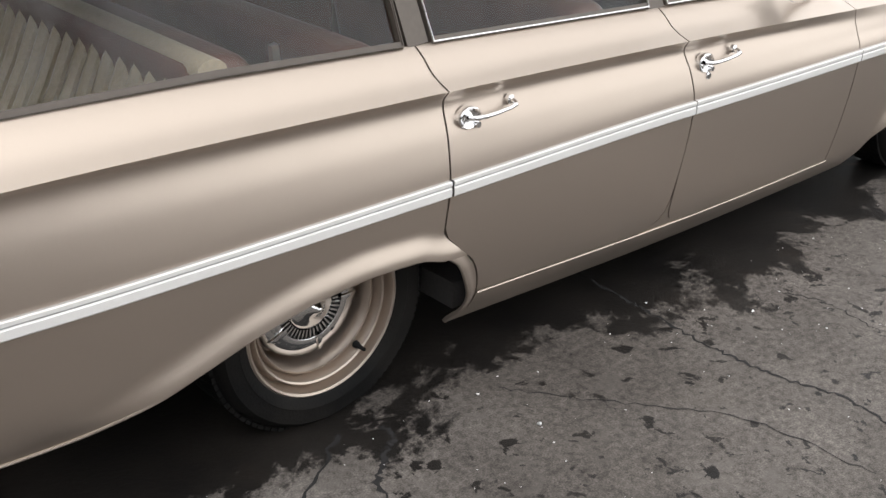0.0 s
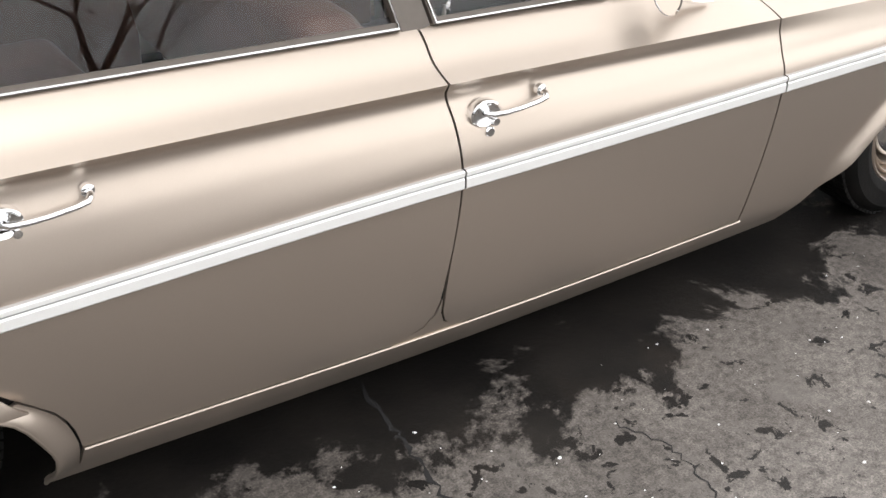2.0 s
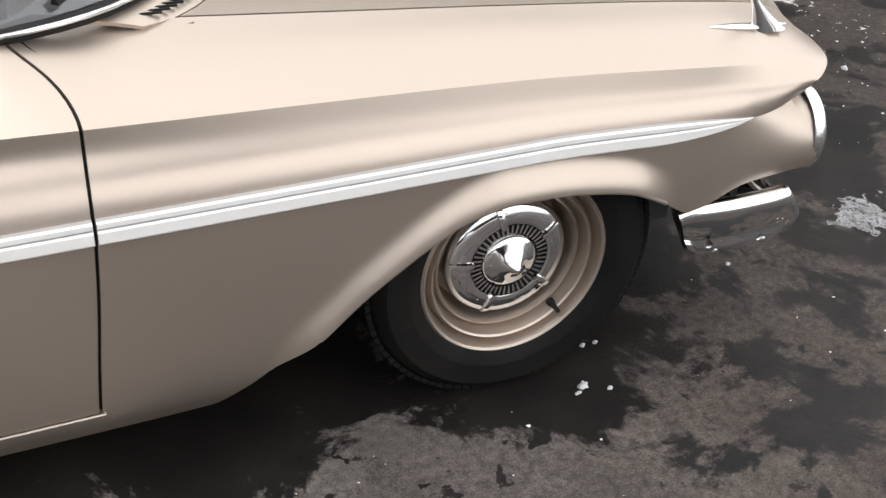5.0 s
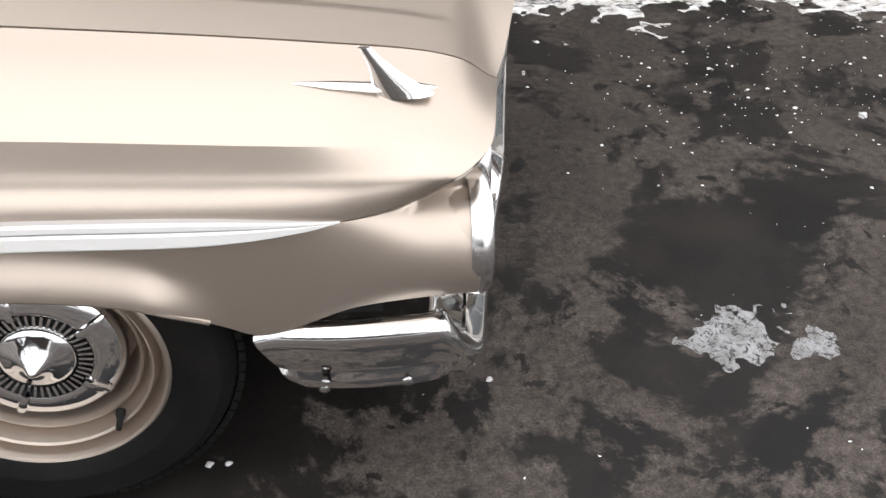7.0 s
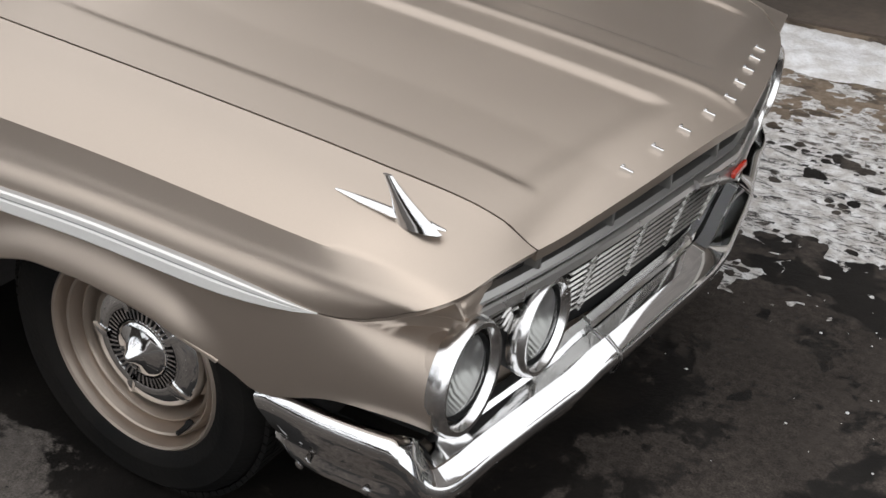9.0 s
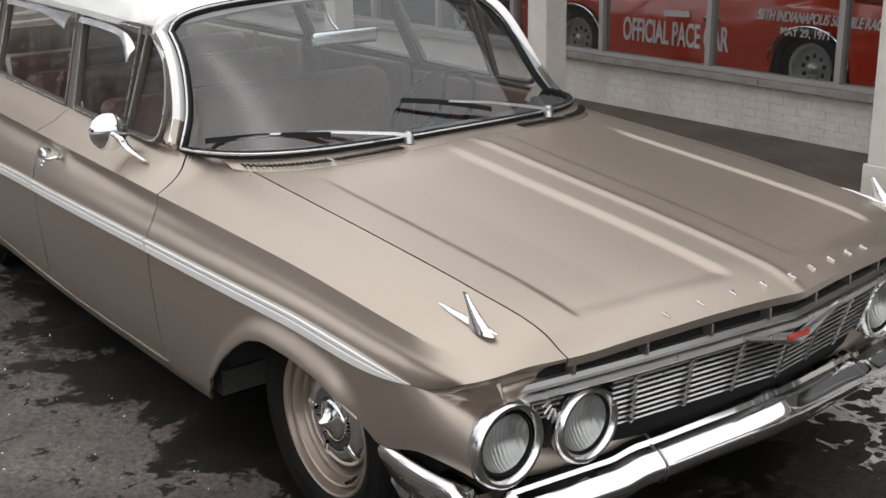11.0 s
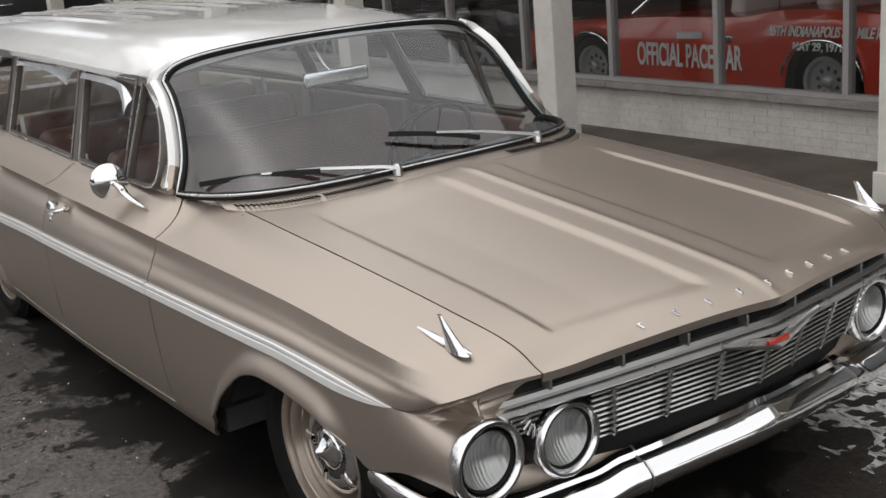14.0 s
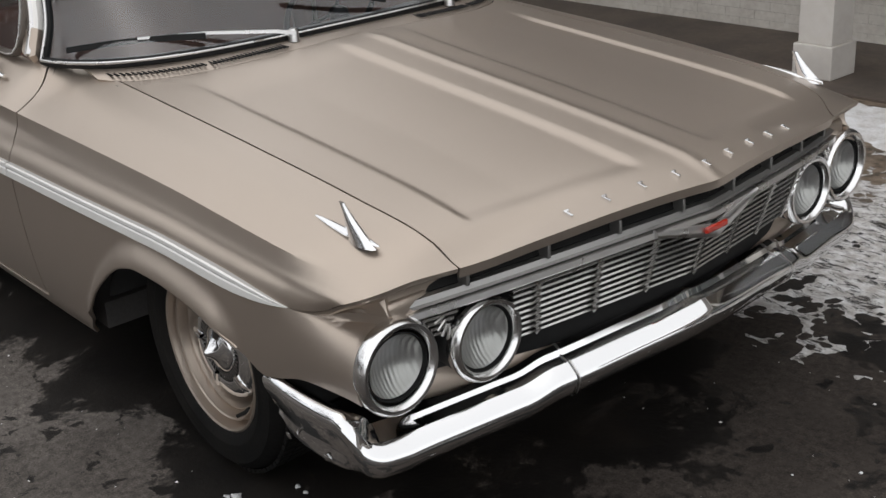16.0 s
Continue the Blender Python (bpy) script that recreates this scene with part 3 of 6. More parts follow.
    lathe(bm, [(0, .040), (.005, .039), (.0055, .014), (.0085, .010), (.0095, 0)], 12, vm @ Matrix.Translation((.171, 0, .060)))
    part("valve_stem", bm, BLACK, w)


for side in (-1, 1):
    build_side(side)
    wheel(0.042, side, grow=1.01, big=.323, cz=.314)
    wheel(-3.055, side, hub_turn=0.6, grow=1.12, big=.333, cz=.308, deep=.03)


# windshield shape
EDGE_X = [(0, -.885), (.35, -.950), (.75, -1.055), (1, -1.20)]
EDGE_Y = [(0, .780), (.25, .728), (.55, .696), (.8, .677), (1, .658)]
EDGE_Z = [(0, .893), (.4, 1.05), (.8, 1.19), (1, 1.258)]


def shield(u, w, out=0.0):
    a = abs(u)
    w *= 1 - .085 * a**9
    xc, zc = -.485 + (-1.115 + .485) * w + .03 * math.sin(math.pi * w), .908 + (1.322 - .908) * w
    f = a**3.0
    return (xc + (knots(w, EDGE_X) - xc) * f + out, knots(w, EDGE_Y) * math.sin(u * math.pi / 2 * .9) / math.sin(math.pi / 2 * .9), zc + (knots(w, EDGE_Z) - zc) * a**2.4)


def shield_at(y, w, out=0.0):
    """The windshield's place at the sideways distance y."""
    k = math.pi / 2 * .9
    r = max(-1, min(1, y / knots(w, EDGE_Y) * math.sin(k)))
    return shield(math.asin(r) / k, w, out)


# hood
def front_x(y):
    """The front edge of hood and grille in plan."""
    a = min(abs(y) / 0.67, 1.25)
    return 0.905 - 0.080 * a - 0.050 * a**3


def hood_z(x, y):
    half, zs = line(8, min(x, .80))
    a = min(abs(y) / half, 1)
    zc = knots(x, [(-.60, .912), (-.42, .896), (0, .850), (.44, .802), (.65, .775), (.80, .752), (.88, .730), (.93, .705)])
    z = zs + (zc - zs) * (1 - a**1.8)
    z += (0.010 * max(0, 1 - abs(y) / 0.40) + .005 * math.exp(-((y / .016) ** 2))) * (1 - .6 * smoothstep(.80, .92, x)) * smoothstep(-.45, -.28, x)
    inner = smoothstep(.108, .138, abs(y)) * (1 - smoothstep(.565, .582, abs(y)))
    z -= 0.008 * inner * (1 - smoothstep(-.035, .030, x - (.70 + .14 * (.575 - abs(y))))) * smoothstep(-.42, -.20, x)
    return z


def cowl_x(y):
    return shield_at(max(-.70, min(.70, y)), 0)[0] + 0.095


bm = bmesh.new()
rows = []
NH = 100
for i in range(NH + 1):
    row = []
    for k in range(141):
        y = -1 + 2 * k / 140
        t = i / NH
        y = y * (line(8, round(cowl_x(.7) + (front_x(.67) - cowl_x(.7)) * t, 4))[0] - .0055)
        x = cowl_x(y) + (front_x(y) - cowl_x(y)) * t
        row.append((x, y, hood_z(x, y)))
    rows.append(row)
lip = [(x - .004, y, z - .022) for x, y, z in rows[-1]]
rows.append(lip)
grid(bm, rows)
hood = part("hood", thicken(bm, 0.010), PAINT, wagon, "champagne hood with a centre crease and two sunken panels")

# cowl between hood and windshield, with two rows of air slots
bm = bmesh.new()
rows = []
for t in spaced(0, 1, 6):
    row = []
    for y in spaced(-.735, .735, 81):
        x = shield_at(y, 0)[0] - .01 + .100 * t
        row.append((x, y, hood_z(x, y) * t + (shield_at(y, 0)[2] - .006) * (1 - t) - .001))
    rows.append(row)
grid(bm, rows)
cowl = part("cowl", thicken(bm, .008), PAINT, wagon)
for s in (-1, 1):
    for k in range(40):
        if k in (20,):
            continue
        y = s * (.25 + .0117 * k)
        x = shield_at(y, 0)[0] + .052
        bm = bmesh.new()
        box(bm, -.025, .025, -.0024, .0024, -.001, .0022, Matrix.Translation((x, y, hood_z(x, y) * .62 + (shield_at(y, 0)[2] - .006) * .38)))
        part("air_slot", bm, BLACK, cowl, smooth=False)

# raised bars that stand for the maker's lettering
for k in range(9):
    y = (k - 4) * 0.0985 + .015
    x = front_x(y) - 0.045
    bm = bmesh.new()
    m = Matrix.Translation((x, y, hood_z(x, y))) @ Matrix.Rotation(radians(12), 4, "Y")
    box(bm, -.013, .013, -.007, -.001, -.004, .006, m)
    box(bm, -.013, -.007, -.001, .008, -.004, .006, m)
    part("letter_bar", bm, CHROME, hood, smooth=False, bevel=.0015)

# windshield
bm = bmesh.new()
grid(bm, [[shield(u, w) for u in spaced(-1, 1, 41)] for w in spaced(0, 1, 17)])
shield_ob = part("windshield", bm, CAR_GLASS, wagon)
shield_ob.visible_shadow = False
bm = bmesh.new()
loop = [shield(u, 0) for u in spaced(-1, 1, 41)] + [shield(1, w) for w in spaced(0, 1, 17)][1:] + [shield(u, 1) for u in spaced(1, -1, 41)][1:] + [shield(-1, w) for w in spaced(1, 0, 17)][1:-1]
sweep(bm, loop, disc(.014, 8), closed=True, up=(1, 0, .3))
part("windshield_seal", bm, BLACK, shield_ob, "black rubber seal")
bm = bmesh.new()
sweep(bm, [(x + .008, y * 1.015, z + .006) for x, y, z in loop], disc(.0045, 8), closed=True, up=(1, 0, .3))
part("windshield_moulding", bm, ALU, shield_ob, "bright moulding")
for s in (-1, 1):
    bm = bmesh.new()
    sweep(bm, [(x - .022, s * (abs(y) + .028), z) for x, y, z in [(-.925, .715, .84), (-.915, .735, .875)] + [shield(1, w) for w in spaced(.07, 1.0, 20)] + [shield(u, 1) for u in spaced(.985, .80, 8)]],
          [(-.030, -.020), (.008, -.022), (.016, .002), (.010, .016), (-.030, .020)], up=(0, s, .2))
    pillar = part("a_pillar", bm, WHITE, wagon, "slim white windshield pillar")
    bm = bmesh.new()
    sweep(bm, [(x - .022, s * (abs(y) + .028), z) for x, y, z in [(-.925, .715, .84), (-.915, .735, .875)] + [shield(1, w) for w in spaced(.07, .22, 5)]],
          [(-.034, -.022), (.010, -.024), (.019, .002), (.013, .019), (-.034, .023)], up=(0, s, .2))
    part("pillar_foot", bm, PAINT, pillar, "champagne foot of the pillar")
    bm = bmesh.new()
    sweep(bm, [(x - .022, s * (abs(y) + .046), z) for x, y, z in [shield(1, w) for w in spaced(.06, 1.0, 20)]], [(-.013, -.004), (.013, -.004), (.009, .006), (-.009, .006)], up=(0, s, .2))
    part("pillar_moulding", bm, ALU, wagon)
    for x0, x1, z0, z1 in ((-1.780, -1.868, .90, 1.26), (-2.722, -2.765, .93, 1.265), (-4.16, -3.95, .94, 1.28)):
        w = .034 if x0 > -4 else .046
        bm = bmesh.new()
        sweep(bm, [(x0, s * (window_y(z0) - .006), z0), (x1, s * (window_y(z1) - .006), z1)], [(-w, -.012), (w, -.012), (w, .012), (-w, .012)], up=(0, s, .37))
        part("window_pillar", bm, TAN_SHADED if x0 > -4 else WHITE, wagon)
    # drip rail above the side windows
    bm = bmesh.new()
    rail = [(-4.02, 1.288), (-3.4, 1.292), (-2.8, 1.289), (-2.0, 1.275), (-1.5, 1.262), (-1.25, 1.248)]
    sweep(bm, [(x, s * (window_y(z) + .004), z - .026) for x, z in rail], [(-.020, -.010), (.012, -.010), (.012, .012), (-.020, .012)], up=(0, s, .37))
    part("window_header", bm, TAN_SHADED, wagon)


# roof
def roof_z(x, y):
    a = min(abs(y) / .705, 1)
    ze = -.014 + knots(x, [(-4.2, 1.285), (-3.4, 1.298), (-2.8, 1.296), (-2.0, 1.282), (-1.5, 1.268), (-1.1, 1.255)])
    zc = knots(x, [(-4.2, 1.385), (-3, 1.402), (-2, 1.388), (-1.4, 1.354), (-1.1, 1.322)])
    return ze + (zc - ze) * (1 - a**(2.4 + 2.6 * smoothstep(-1.15, -1.7, x)))


def roof_front(y):
    return -1.105 - .105 * (abs(y) / .69) ** 2.4


bm = bmesh.new()
rows = []
for i in range(61):
    row = []
    for k in range(121):
        u = -1 + 2 * k / 120
        half = knots(i / 60, [(0, .696), (.15, .712), (.7, .702), (.92, .694), (1, .675)])
        y = half * math.sin(u * math.pi / 2)
        xr = -4.20 + .10 * (abs(y) / .69) ** 3
        x = roof_front(y) + (xr - roof_front(y)) * i / 60
        rib = sum(0.009 * math.exp(-(((y - c) / .016) ** 2)) for c in (-.42, -.28, -.14, 0, .14, .28, .42)) * smoothstep(.32, .38, i / 60) * (1 - smoothstep(.93, .97, i / 60))
        row.append((x, y, roof_z(x, y) + rib - (.03 * smoothstep(.93, 1, i / 60) ** 2)))
    rows.append(row)
grid(bm, rows)
roof = part("roof", thicken(bm, 0.022), WHITE, wagon, "glossy white ribbed roof")
bm = bmesh.new()
grid(bm, [[(x, y * .97, z - .03) for x, y, z in row] for row in rows[::3]])
part("headlining", bm, LINING, roof)

# bumper
BUMPER = [(.388, .914), (.5, .925), (.6, .925), (.672, .917), (.716, .900), (.740, .866), (.750, .82), (.761, .75), (.785, .64), (.812, .52), (.840, .40), (.868, .22), (.890, .08), (.896, 0)]
BUMPER_SECTION = [(-.090, .372), (-.088, .400), (-.082, .405), (-.066, .399), (-.060, .386), (-.034, .377), (-.028, .387), (0, .370), (.006, .362), (.008, .352), (-.004, .320), (-.02, .308), (-.06, .302), (-.09, .31)]


# the wing round the corner: rolled top edge, flat side leaning in below, a dimple, and the lower edge
WING_SECTION = [(-.040, .370), (-.040, .402), (-.034, .413), (-.022, .419), (-.012, .420), (-.004, .416), (.003, .409), (.006, .398), (.005, .380), (-.006, .335), (-.010, .322), (-.006, .310), (-.010, .288), (-.034, .272)]


def bumper_section(y):
    """Offset and height round the bar: a dark channel between two bright bands, running out beside the lamps."""
    groove = (1 - .30 * smoothstep(.44, .54, y)) * (1 - smoothstep(.76, .82, y))
    flat = lambda o: .405 + (.370 - .405) * (o + .082) / .082
    return [(o, flat(o) + (z - flat(o)) * groove if i in (4, 5) else z) for i, (o, z) in enumerate(BUMPER_SECTION)]


def plan_curve(points, n):
    """Points spread evenly along a smooth curve through the given ones."""
    pts = [Vector(p) for p in points]
    out = []
    for i in range(len(pts) - 1):
        a, b, c, d = pts[max(i - 1, 0)], pts[i], pts[i + 1], pts[min(i + 2, len(pts) - 1)]
        for k in range(n):
            t = k / n
            out.append(0.5 * (2 * b + (c - a) * t + (2 * a - 5 * b + 4 * c - d) * t * t + (3 * b - a - 3 * c + d) * t**3))
    return out + [pts[-1]]


curve = plan_curve([(x, -y, 0) for x, y in BUMPER] + [(x, y, 0) for x, y in BUMPER[::-1][1:]], 6)
rows = []
for i, p in enumerate(curve):
    a, b = curve[max(i - 1, 0)], curve[min(i + 1, len(curve) - 1)]
    t = (b - a).normalized()
    out = Vector((t.y, -t.x, 0))
    lift = 0.026 - 0.060 * min(abs(p.y) / .80, 1) + 0.016 * (1 - smoothstep(.44, .52, abs(p.y))) - 0.010
    lift = lift if p.x > .733 else -.044 + (.044 + .004) * (1 - smoothstep(.60, .733, p.x))
    end, bar = .80 + .20 * smoothstep(.385, .42, p.x), smoothstep(.66, .755, p.x)
    slant = .052 * (1 - smoothstep(.385, .60, p.x))
    rows.append([Vector((p.x + slant * max(0, .41 - wz) / .14, p.y, 0)) + out * (wo * (1 - bar) + o * bar) + Vector((0, 0, (.36 + (wz - .36) * end) * (1 - bar) + (z + lift) * bar)) for (o, z), (wo, wz) in zip(bumper_section(abs(p.y)), WING_SECTION)])
cuts = [min(range(len(curve)), key=lambda i: abs(curve[i].y - c)) for c in (-.40, .40)]
for a, b in ((0, cuts[0]), (cuts[0], cuts[1]), (cuts[1], len(rows) - 1)):
    bm = bmesh.new()
    r = grid(bm, rows[a:b + 1], closed_v=True)
    bm.faces.new(r[0])
    bm.faces.new(r[-1][::-1])
    part("front_bumper", bm, CHROME, wagon, "chrome front bumper section")
for s in (-1, 1):
    bm = bmesh.new()
    i = cuts[0] if s < 0 else cuts[1]
    rr = [[p + (p - sum(rows[i], Vector()) / len(rows[i])).normalized() * .0035 + Vector((0, d, 0)) for p in rows[i]] for d in (-.0025, .0025)]
    grid(bm, rr, closed_v=True)
    part("bumper_joint", bm, ALU, wagon)

# grille between the lamps
def head_z(y):
    """Height of the header bar, lower towards the lamps."""
    return .657 - .014 * (abs(y) / .505) ** 2.5


ys = spaced(-.775, .775, 63)
HEADER = material("grille_header", (.30, .295, .285), rough=.32, metal=.8, rough_var=.05)
bm = bmesh.new()
sweep(bm, [(front_x(y) - .026, y, head_z(y)) for y in ys], [(-.012, -.010), (.006, -.010), (.010, .0), (.004, .010), (-.012, .011)])
grille = part("grille", bm, HEADER, wagon, "grey grille header bar")
bm = bmesh.new()
sweep(bm, [(front_x(y) - .016, y, head_z(y) - .021) for y in ys], [(-.010, -.009), (.004, -.009), (.009, -.004), (.007, .008), (-.010, .009)])
part("header_moulding", bm, ALU, grille)
for k in range(9):
    bm = bmesh.new()
    sweep(bm, [(front_x(y) - .034 - .005 * k, y, head_z(y) - .046 - .0165 * k) for y in spaced(-.530 + .004 * k, .530 - .004 * k, 61)], [(-.012, -.002), (.004, -.003), (.007, 0), (.004, .003), (-.012, .002)])
    part("grille_slat", bm, GRILLE, grille)
# upright ribs in a zig-zag over the slats
for k in range(7):
    y0 = (k - 3) * 0.158
    bm = bmesh.new()
    path = []
    for t in spaced(0, 1, 17):
        j = t * 16
        y = y0 * (1 - .05 * t) + (.006 if int(j) % 2 else -.004)
        path.append((front_x(y) - .026 - .040 * t, y, head_z(y) - .040 - .140 * t))
    sweep(bm, path, [(-.004, -.004), (.004, -.004), (.004, .004), (-.004, .004)], up=(1, 0, 0))
    part("grille_rib", bm, GRILLE, grille)
for k in range(8):
    y = (k - 3.5) * 0.182
    bm = bmesh.new()
    box(bm, front_x(y) - .045, front_x(y) - .014, y - .004, y + .004, head_z(y) + .008, head_z(y) + .040)
    part("vent_rib", bm, HEADER, grille, bevel=.002)
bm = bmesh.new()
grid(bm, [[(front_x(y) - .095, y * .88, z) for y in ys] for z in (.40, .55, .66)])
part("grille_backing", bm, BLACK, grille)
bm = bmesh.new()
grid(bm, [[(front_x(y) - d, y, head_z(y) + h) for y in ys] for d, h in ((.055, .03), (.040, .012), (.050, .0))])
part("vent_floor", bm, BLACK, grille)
# body-coloured pan behind the bumper
bm = bmesh.new()
sweep(bm, [(front_x(y) - .118, y, .420) for y in ys], [(-.03, -.060), (.016, -.060), (.018, -.045), (.006, -.020), (.000, .005), (-.002, .034), (-.03, .036)])
part("valance", bm, PAINT, wagon)
for s in (-1, 1):
    for k in range(4):
        bm = bmesh.new()
        sweep(bm, [(front_x(y) - .030 - .004 * k, s * y, head_z(y) - .042 - .0145 * k) for y in spaced(.655 + .006 * k, .748 - .014 * k, 6)], [(-.008, -.003), (.004, -.003), (.006, .003), (-.008, .003)])
        part("grille_slat", bm, GRILLE, grille)
    for k in range(5):
        a = radians(20 + 20 * k)
        bm = bmesh.new()
        sweep(bm, [(.748 - .004 * t, s * (.672 + (.030 + .042 * t) * math.cos(a) * .55), .555 - (.010 + .050 * t) * math.sin(a) * .6 + .03 * (1 - k / 4)) for t in (0, .5, 1)], disc(.0035, 6), up=(1, 0, 0))
        part("lamp_fin", bm, GRILLE, grille)
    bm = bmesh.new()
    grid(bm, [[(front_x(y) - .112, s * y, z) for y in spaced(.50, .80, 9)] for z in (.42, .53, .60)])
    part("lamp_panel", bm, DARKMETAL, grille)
# wide V emblem with a red centre
bm = bmesh.new()
rows = []
for y in spaced(-.185, .185, 33):
    a = abs(y) / .185
    zc, hh = .600 + .040 * a, .014 * (1 - .55 * a) + .002
    rows.append([(front_x(y) + d - .012, y, zc + h * hh) for d, h in ((0, -1), (.010, -1), (.014, -.2), (.012, .6), (.006, 1.1), (0, 1.1))])
r = grid(bm, rows, closed_v=True)
bm.faces.new(r[0])
bm.faces.new(r[-1][::-1])
emblem = part("emblem", bm, ALU, grille, "wide V-shaped emblem")
bm = bmesh.new()
box(bm, front_x(0) - .004, front_x(0) + .006, -.048, .030, .606, .622)
part("emblem_badge", bm, REDENAMEL, grille, "small red enamel badge", bevel=.004)

# headlights
for s in (-1, 1):
    for yy, xx, zz in ((.803, .742, .508), (.588, .768, .500)):
        lamp = new("headlight")
        lamp.parent = wagon
        m = Matrix.Translation((xx, s * yy, zz)) @ Matrix.Rotation(radians(90 + s * 4 * 0), 4, "Y")
        bm = bmesh.new()
        big = 1.09 if yy > .7 else 1.0
        lathe(bm, [(.094, -.026), (.0965, -.016), (.0965, -.006), (.094, .003), (.089, .008), (.082, .007), (.076, .0), (.073, -.010), (.072, -.024)], 48, m @ Matrix.Diagonal((big, 1 + .5 * (big - 1), 1, 1)))
        part("bezel", bm, BEZEL, lamp)
        bm = bmesh.new()
        lathe(bm, [(.0745, -.006), (.0725, -.005), (.0705, -.016)], 48, m)
        part("lamp_gasket", bm, BLACK, lamp)
        bm = bmesh.new()
        lathe(bm, [(.080, -.16), (.088, -.06), (.092, -.026), (.088, -.020)], 48, m)
        part("lamp_housing", bm, PAINT if yy > .7 else DARKMETAL, lamp)
        bm = bmesh.new()
        lathe(bm, [(.069, -.012), (.060, -.004), (.04, .004), (.02, .008), (0, .0095)], 40, m)
        ln = part("lens", bm, LENS, lamp)
        ln.visible_shadow = False
        bm = bmesh.new()
        lathe(bm, [(.069, -.014), (.055, -.035), (.03, -.05), (0, -.055)], 40, m)
        part("reflector", bm, REFLECTOR, lamp)

# top of each lamp pod, under the brow
for s in (-1, 1):
    bm = bmesh.new()
    cushion(bm, .60, .727, min(s * .70, s * .812), max(s * .70, s * .812), .585, .646, .018)
    part("pod_top", bm, PAINT, wagon)

# fender ornaments
for s in (-1, 1):
    bm = bmesh.new()
    base = [(.470, -.785, .755), (.52, -.784, .760), (.58, -.782, .752), (.64, -.779, .742), (.672, -.777, .733)]
    sweep(bm, [(x, -s * y, line(8, x)[1] + (line(6, x)[1] - line(8, x)[1]) * (abs(y) - .70) / (line(6, x)[0] - .70) + .009 + .010 * smoothstep(.55, .67, x)) for x, y, z in base],
          lambda t: disc(.002 + .011 * math.sin(math.pi * min(max(t, .02), .98)), 10, .55))
    zb = lambda x, y: line(8, x)[1] + (line(6, x)[1] - line(8, x)[1]) * (abs(y) - .70) / (line(6, x)[0] - .70)
    rows = []
    for t in spaced(0, 1, 9):
        cx, cz, cl, ct = .624 - .055 * t, zb(.6, .783) + .002 + .078 * t, .036 * (1 - t) ** 1.6 + .009, .012 * (1 - t) + .0035
        rows.append([(cx + cl * math.cos(a), s * (.783 + .003 * t) + ct * math.sin(a), cz) for a in spaced(0, 2 * math.pi, 13)[:-1]])
    r = grid(bm, rows, closed_v=True)
    bm.faces.new(r[-1])
    part("fender_ornament", bm, CHROME, wagon, "small chrome fin ornament on the fender top")

# cabin floor and underside
bm = bmesh.new()
box(bm, -4.15, .60, -.60, .60, .17, .25)
part("underbody", bm, DARKMETAL, wagon, smooth=False)
bm = bmesh.new()
box(bm, -2.62, -.55, -.87, .87, .18, .26)
box(bm, -4.15, -2.60, -.60, .60, .40, .48)
part("cabin_floor", bm, INTERIOR, wagon, smooth=False)
bm = bmesh.new()
box(bm, -.62, -.55, -.72, .72, .25, .86)
part("firewall", bm, INTERIOR, wagon, smooth=False)


def bench(name, x, z0, top, label):
    seat = part_group(name, label)
    bm = bmesh.new()
    cushion(bm, x, x + .50, -.66, .66, z0, z0 + .18)
    part("seat_cushion", bm, VINYL, seat)
    bm = bmesh.new()
    cushion(bm, x - .14, x + .02, -.66, .66, z0 + .12, top, .055, .10)
    part("backrest", bm, VINYL, seat)
    for y in (-.33, .33):
        bm = bmesh.new()
        sweep(bm, [(x + .008 - .10 * (z - z0 - .12) / (top - z0 - .12), y, z) for z in spaced(z0 + .2, top - .04, 8)], disc(.004, 6), up=(0, 1, 0))
        part("seam_piping", bm, CREAM, seat)
    return seat


def part_group(name, label):
    ob = new(name)
    ob.parent = wagon
    ob["label"] = label
    return ob


bench("front_bench", -1.72, .30, .90, "brown vinyl front bench seat")
bench("rear_bench", -2.62, .32, .90, "brown vinyl rear bench seat")
bm = bmesh.new()
sweep(bm, [(-3.215, y, .905) for y in spaced(-.65, .65, 9)], disc(.042, 12, .8))
part("panel_cap", bm, CREAM, wagon)
# ribbed cream panel behind the rear seat
for k in range(17):
    bm = bmesh.new()
    y = -.60 + k * .075
    sweep(bm, [(-3.42, y, .50), (-3.30, y, .72), (-3.22, y, .90)], disc(.036, 8), up=(0, 1, 0))
    part("ribbed_panel_rib", bm, CREAM, wagon)
bm = bmesh.new()
cushion(bm, -3.22, -3.02, -.64, .64, .50, .93, .06, .06)
part("third_seat_back", bm, VINYL, wagon, "brown vinyl seat back")
for s in (-1, 1):
    bm = bmesh.new()
    sweep(bm, [(-3.00, s * .655, .55), (-3.05, s * .655, .95)], [(-.010, -.010), (.010, -.010), (.010, .010), (-.010, .010)])
    part("seat_side_moulding", bm, ALU, wagon)
    for x0, x1, z1 in ((-1.74, -.95, .88), (-2.66, -1.82, .90), (-4.1, -2.78, .92)):
        bm = bmesh.new()
        cushion(bm, x0, x1, min(s * .74, s * .79), max(s * .74, s * .79), .30, z1, .015)
        part("inner_trim", bm, VINYL if x0 > -3 else CREAM, wagon)
    bm = bmesh.new()
    lathe(bm, [(0, .022), (.004, .021), (.005, 0)], 8, Matrix.Translation((-1.70, s * .80, .92)))
    part("lock_knob", bm, ALU, wagon)
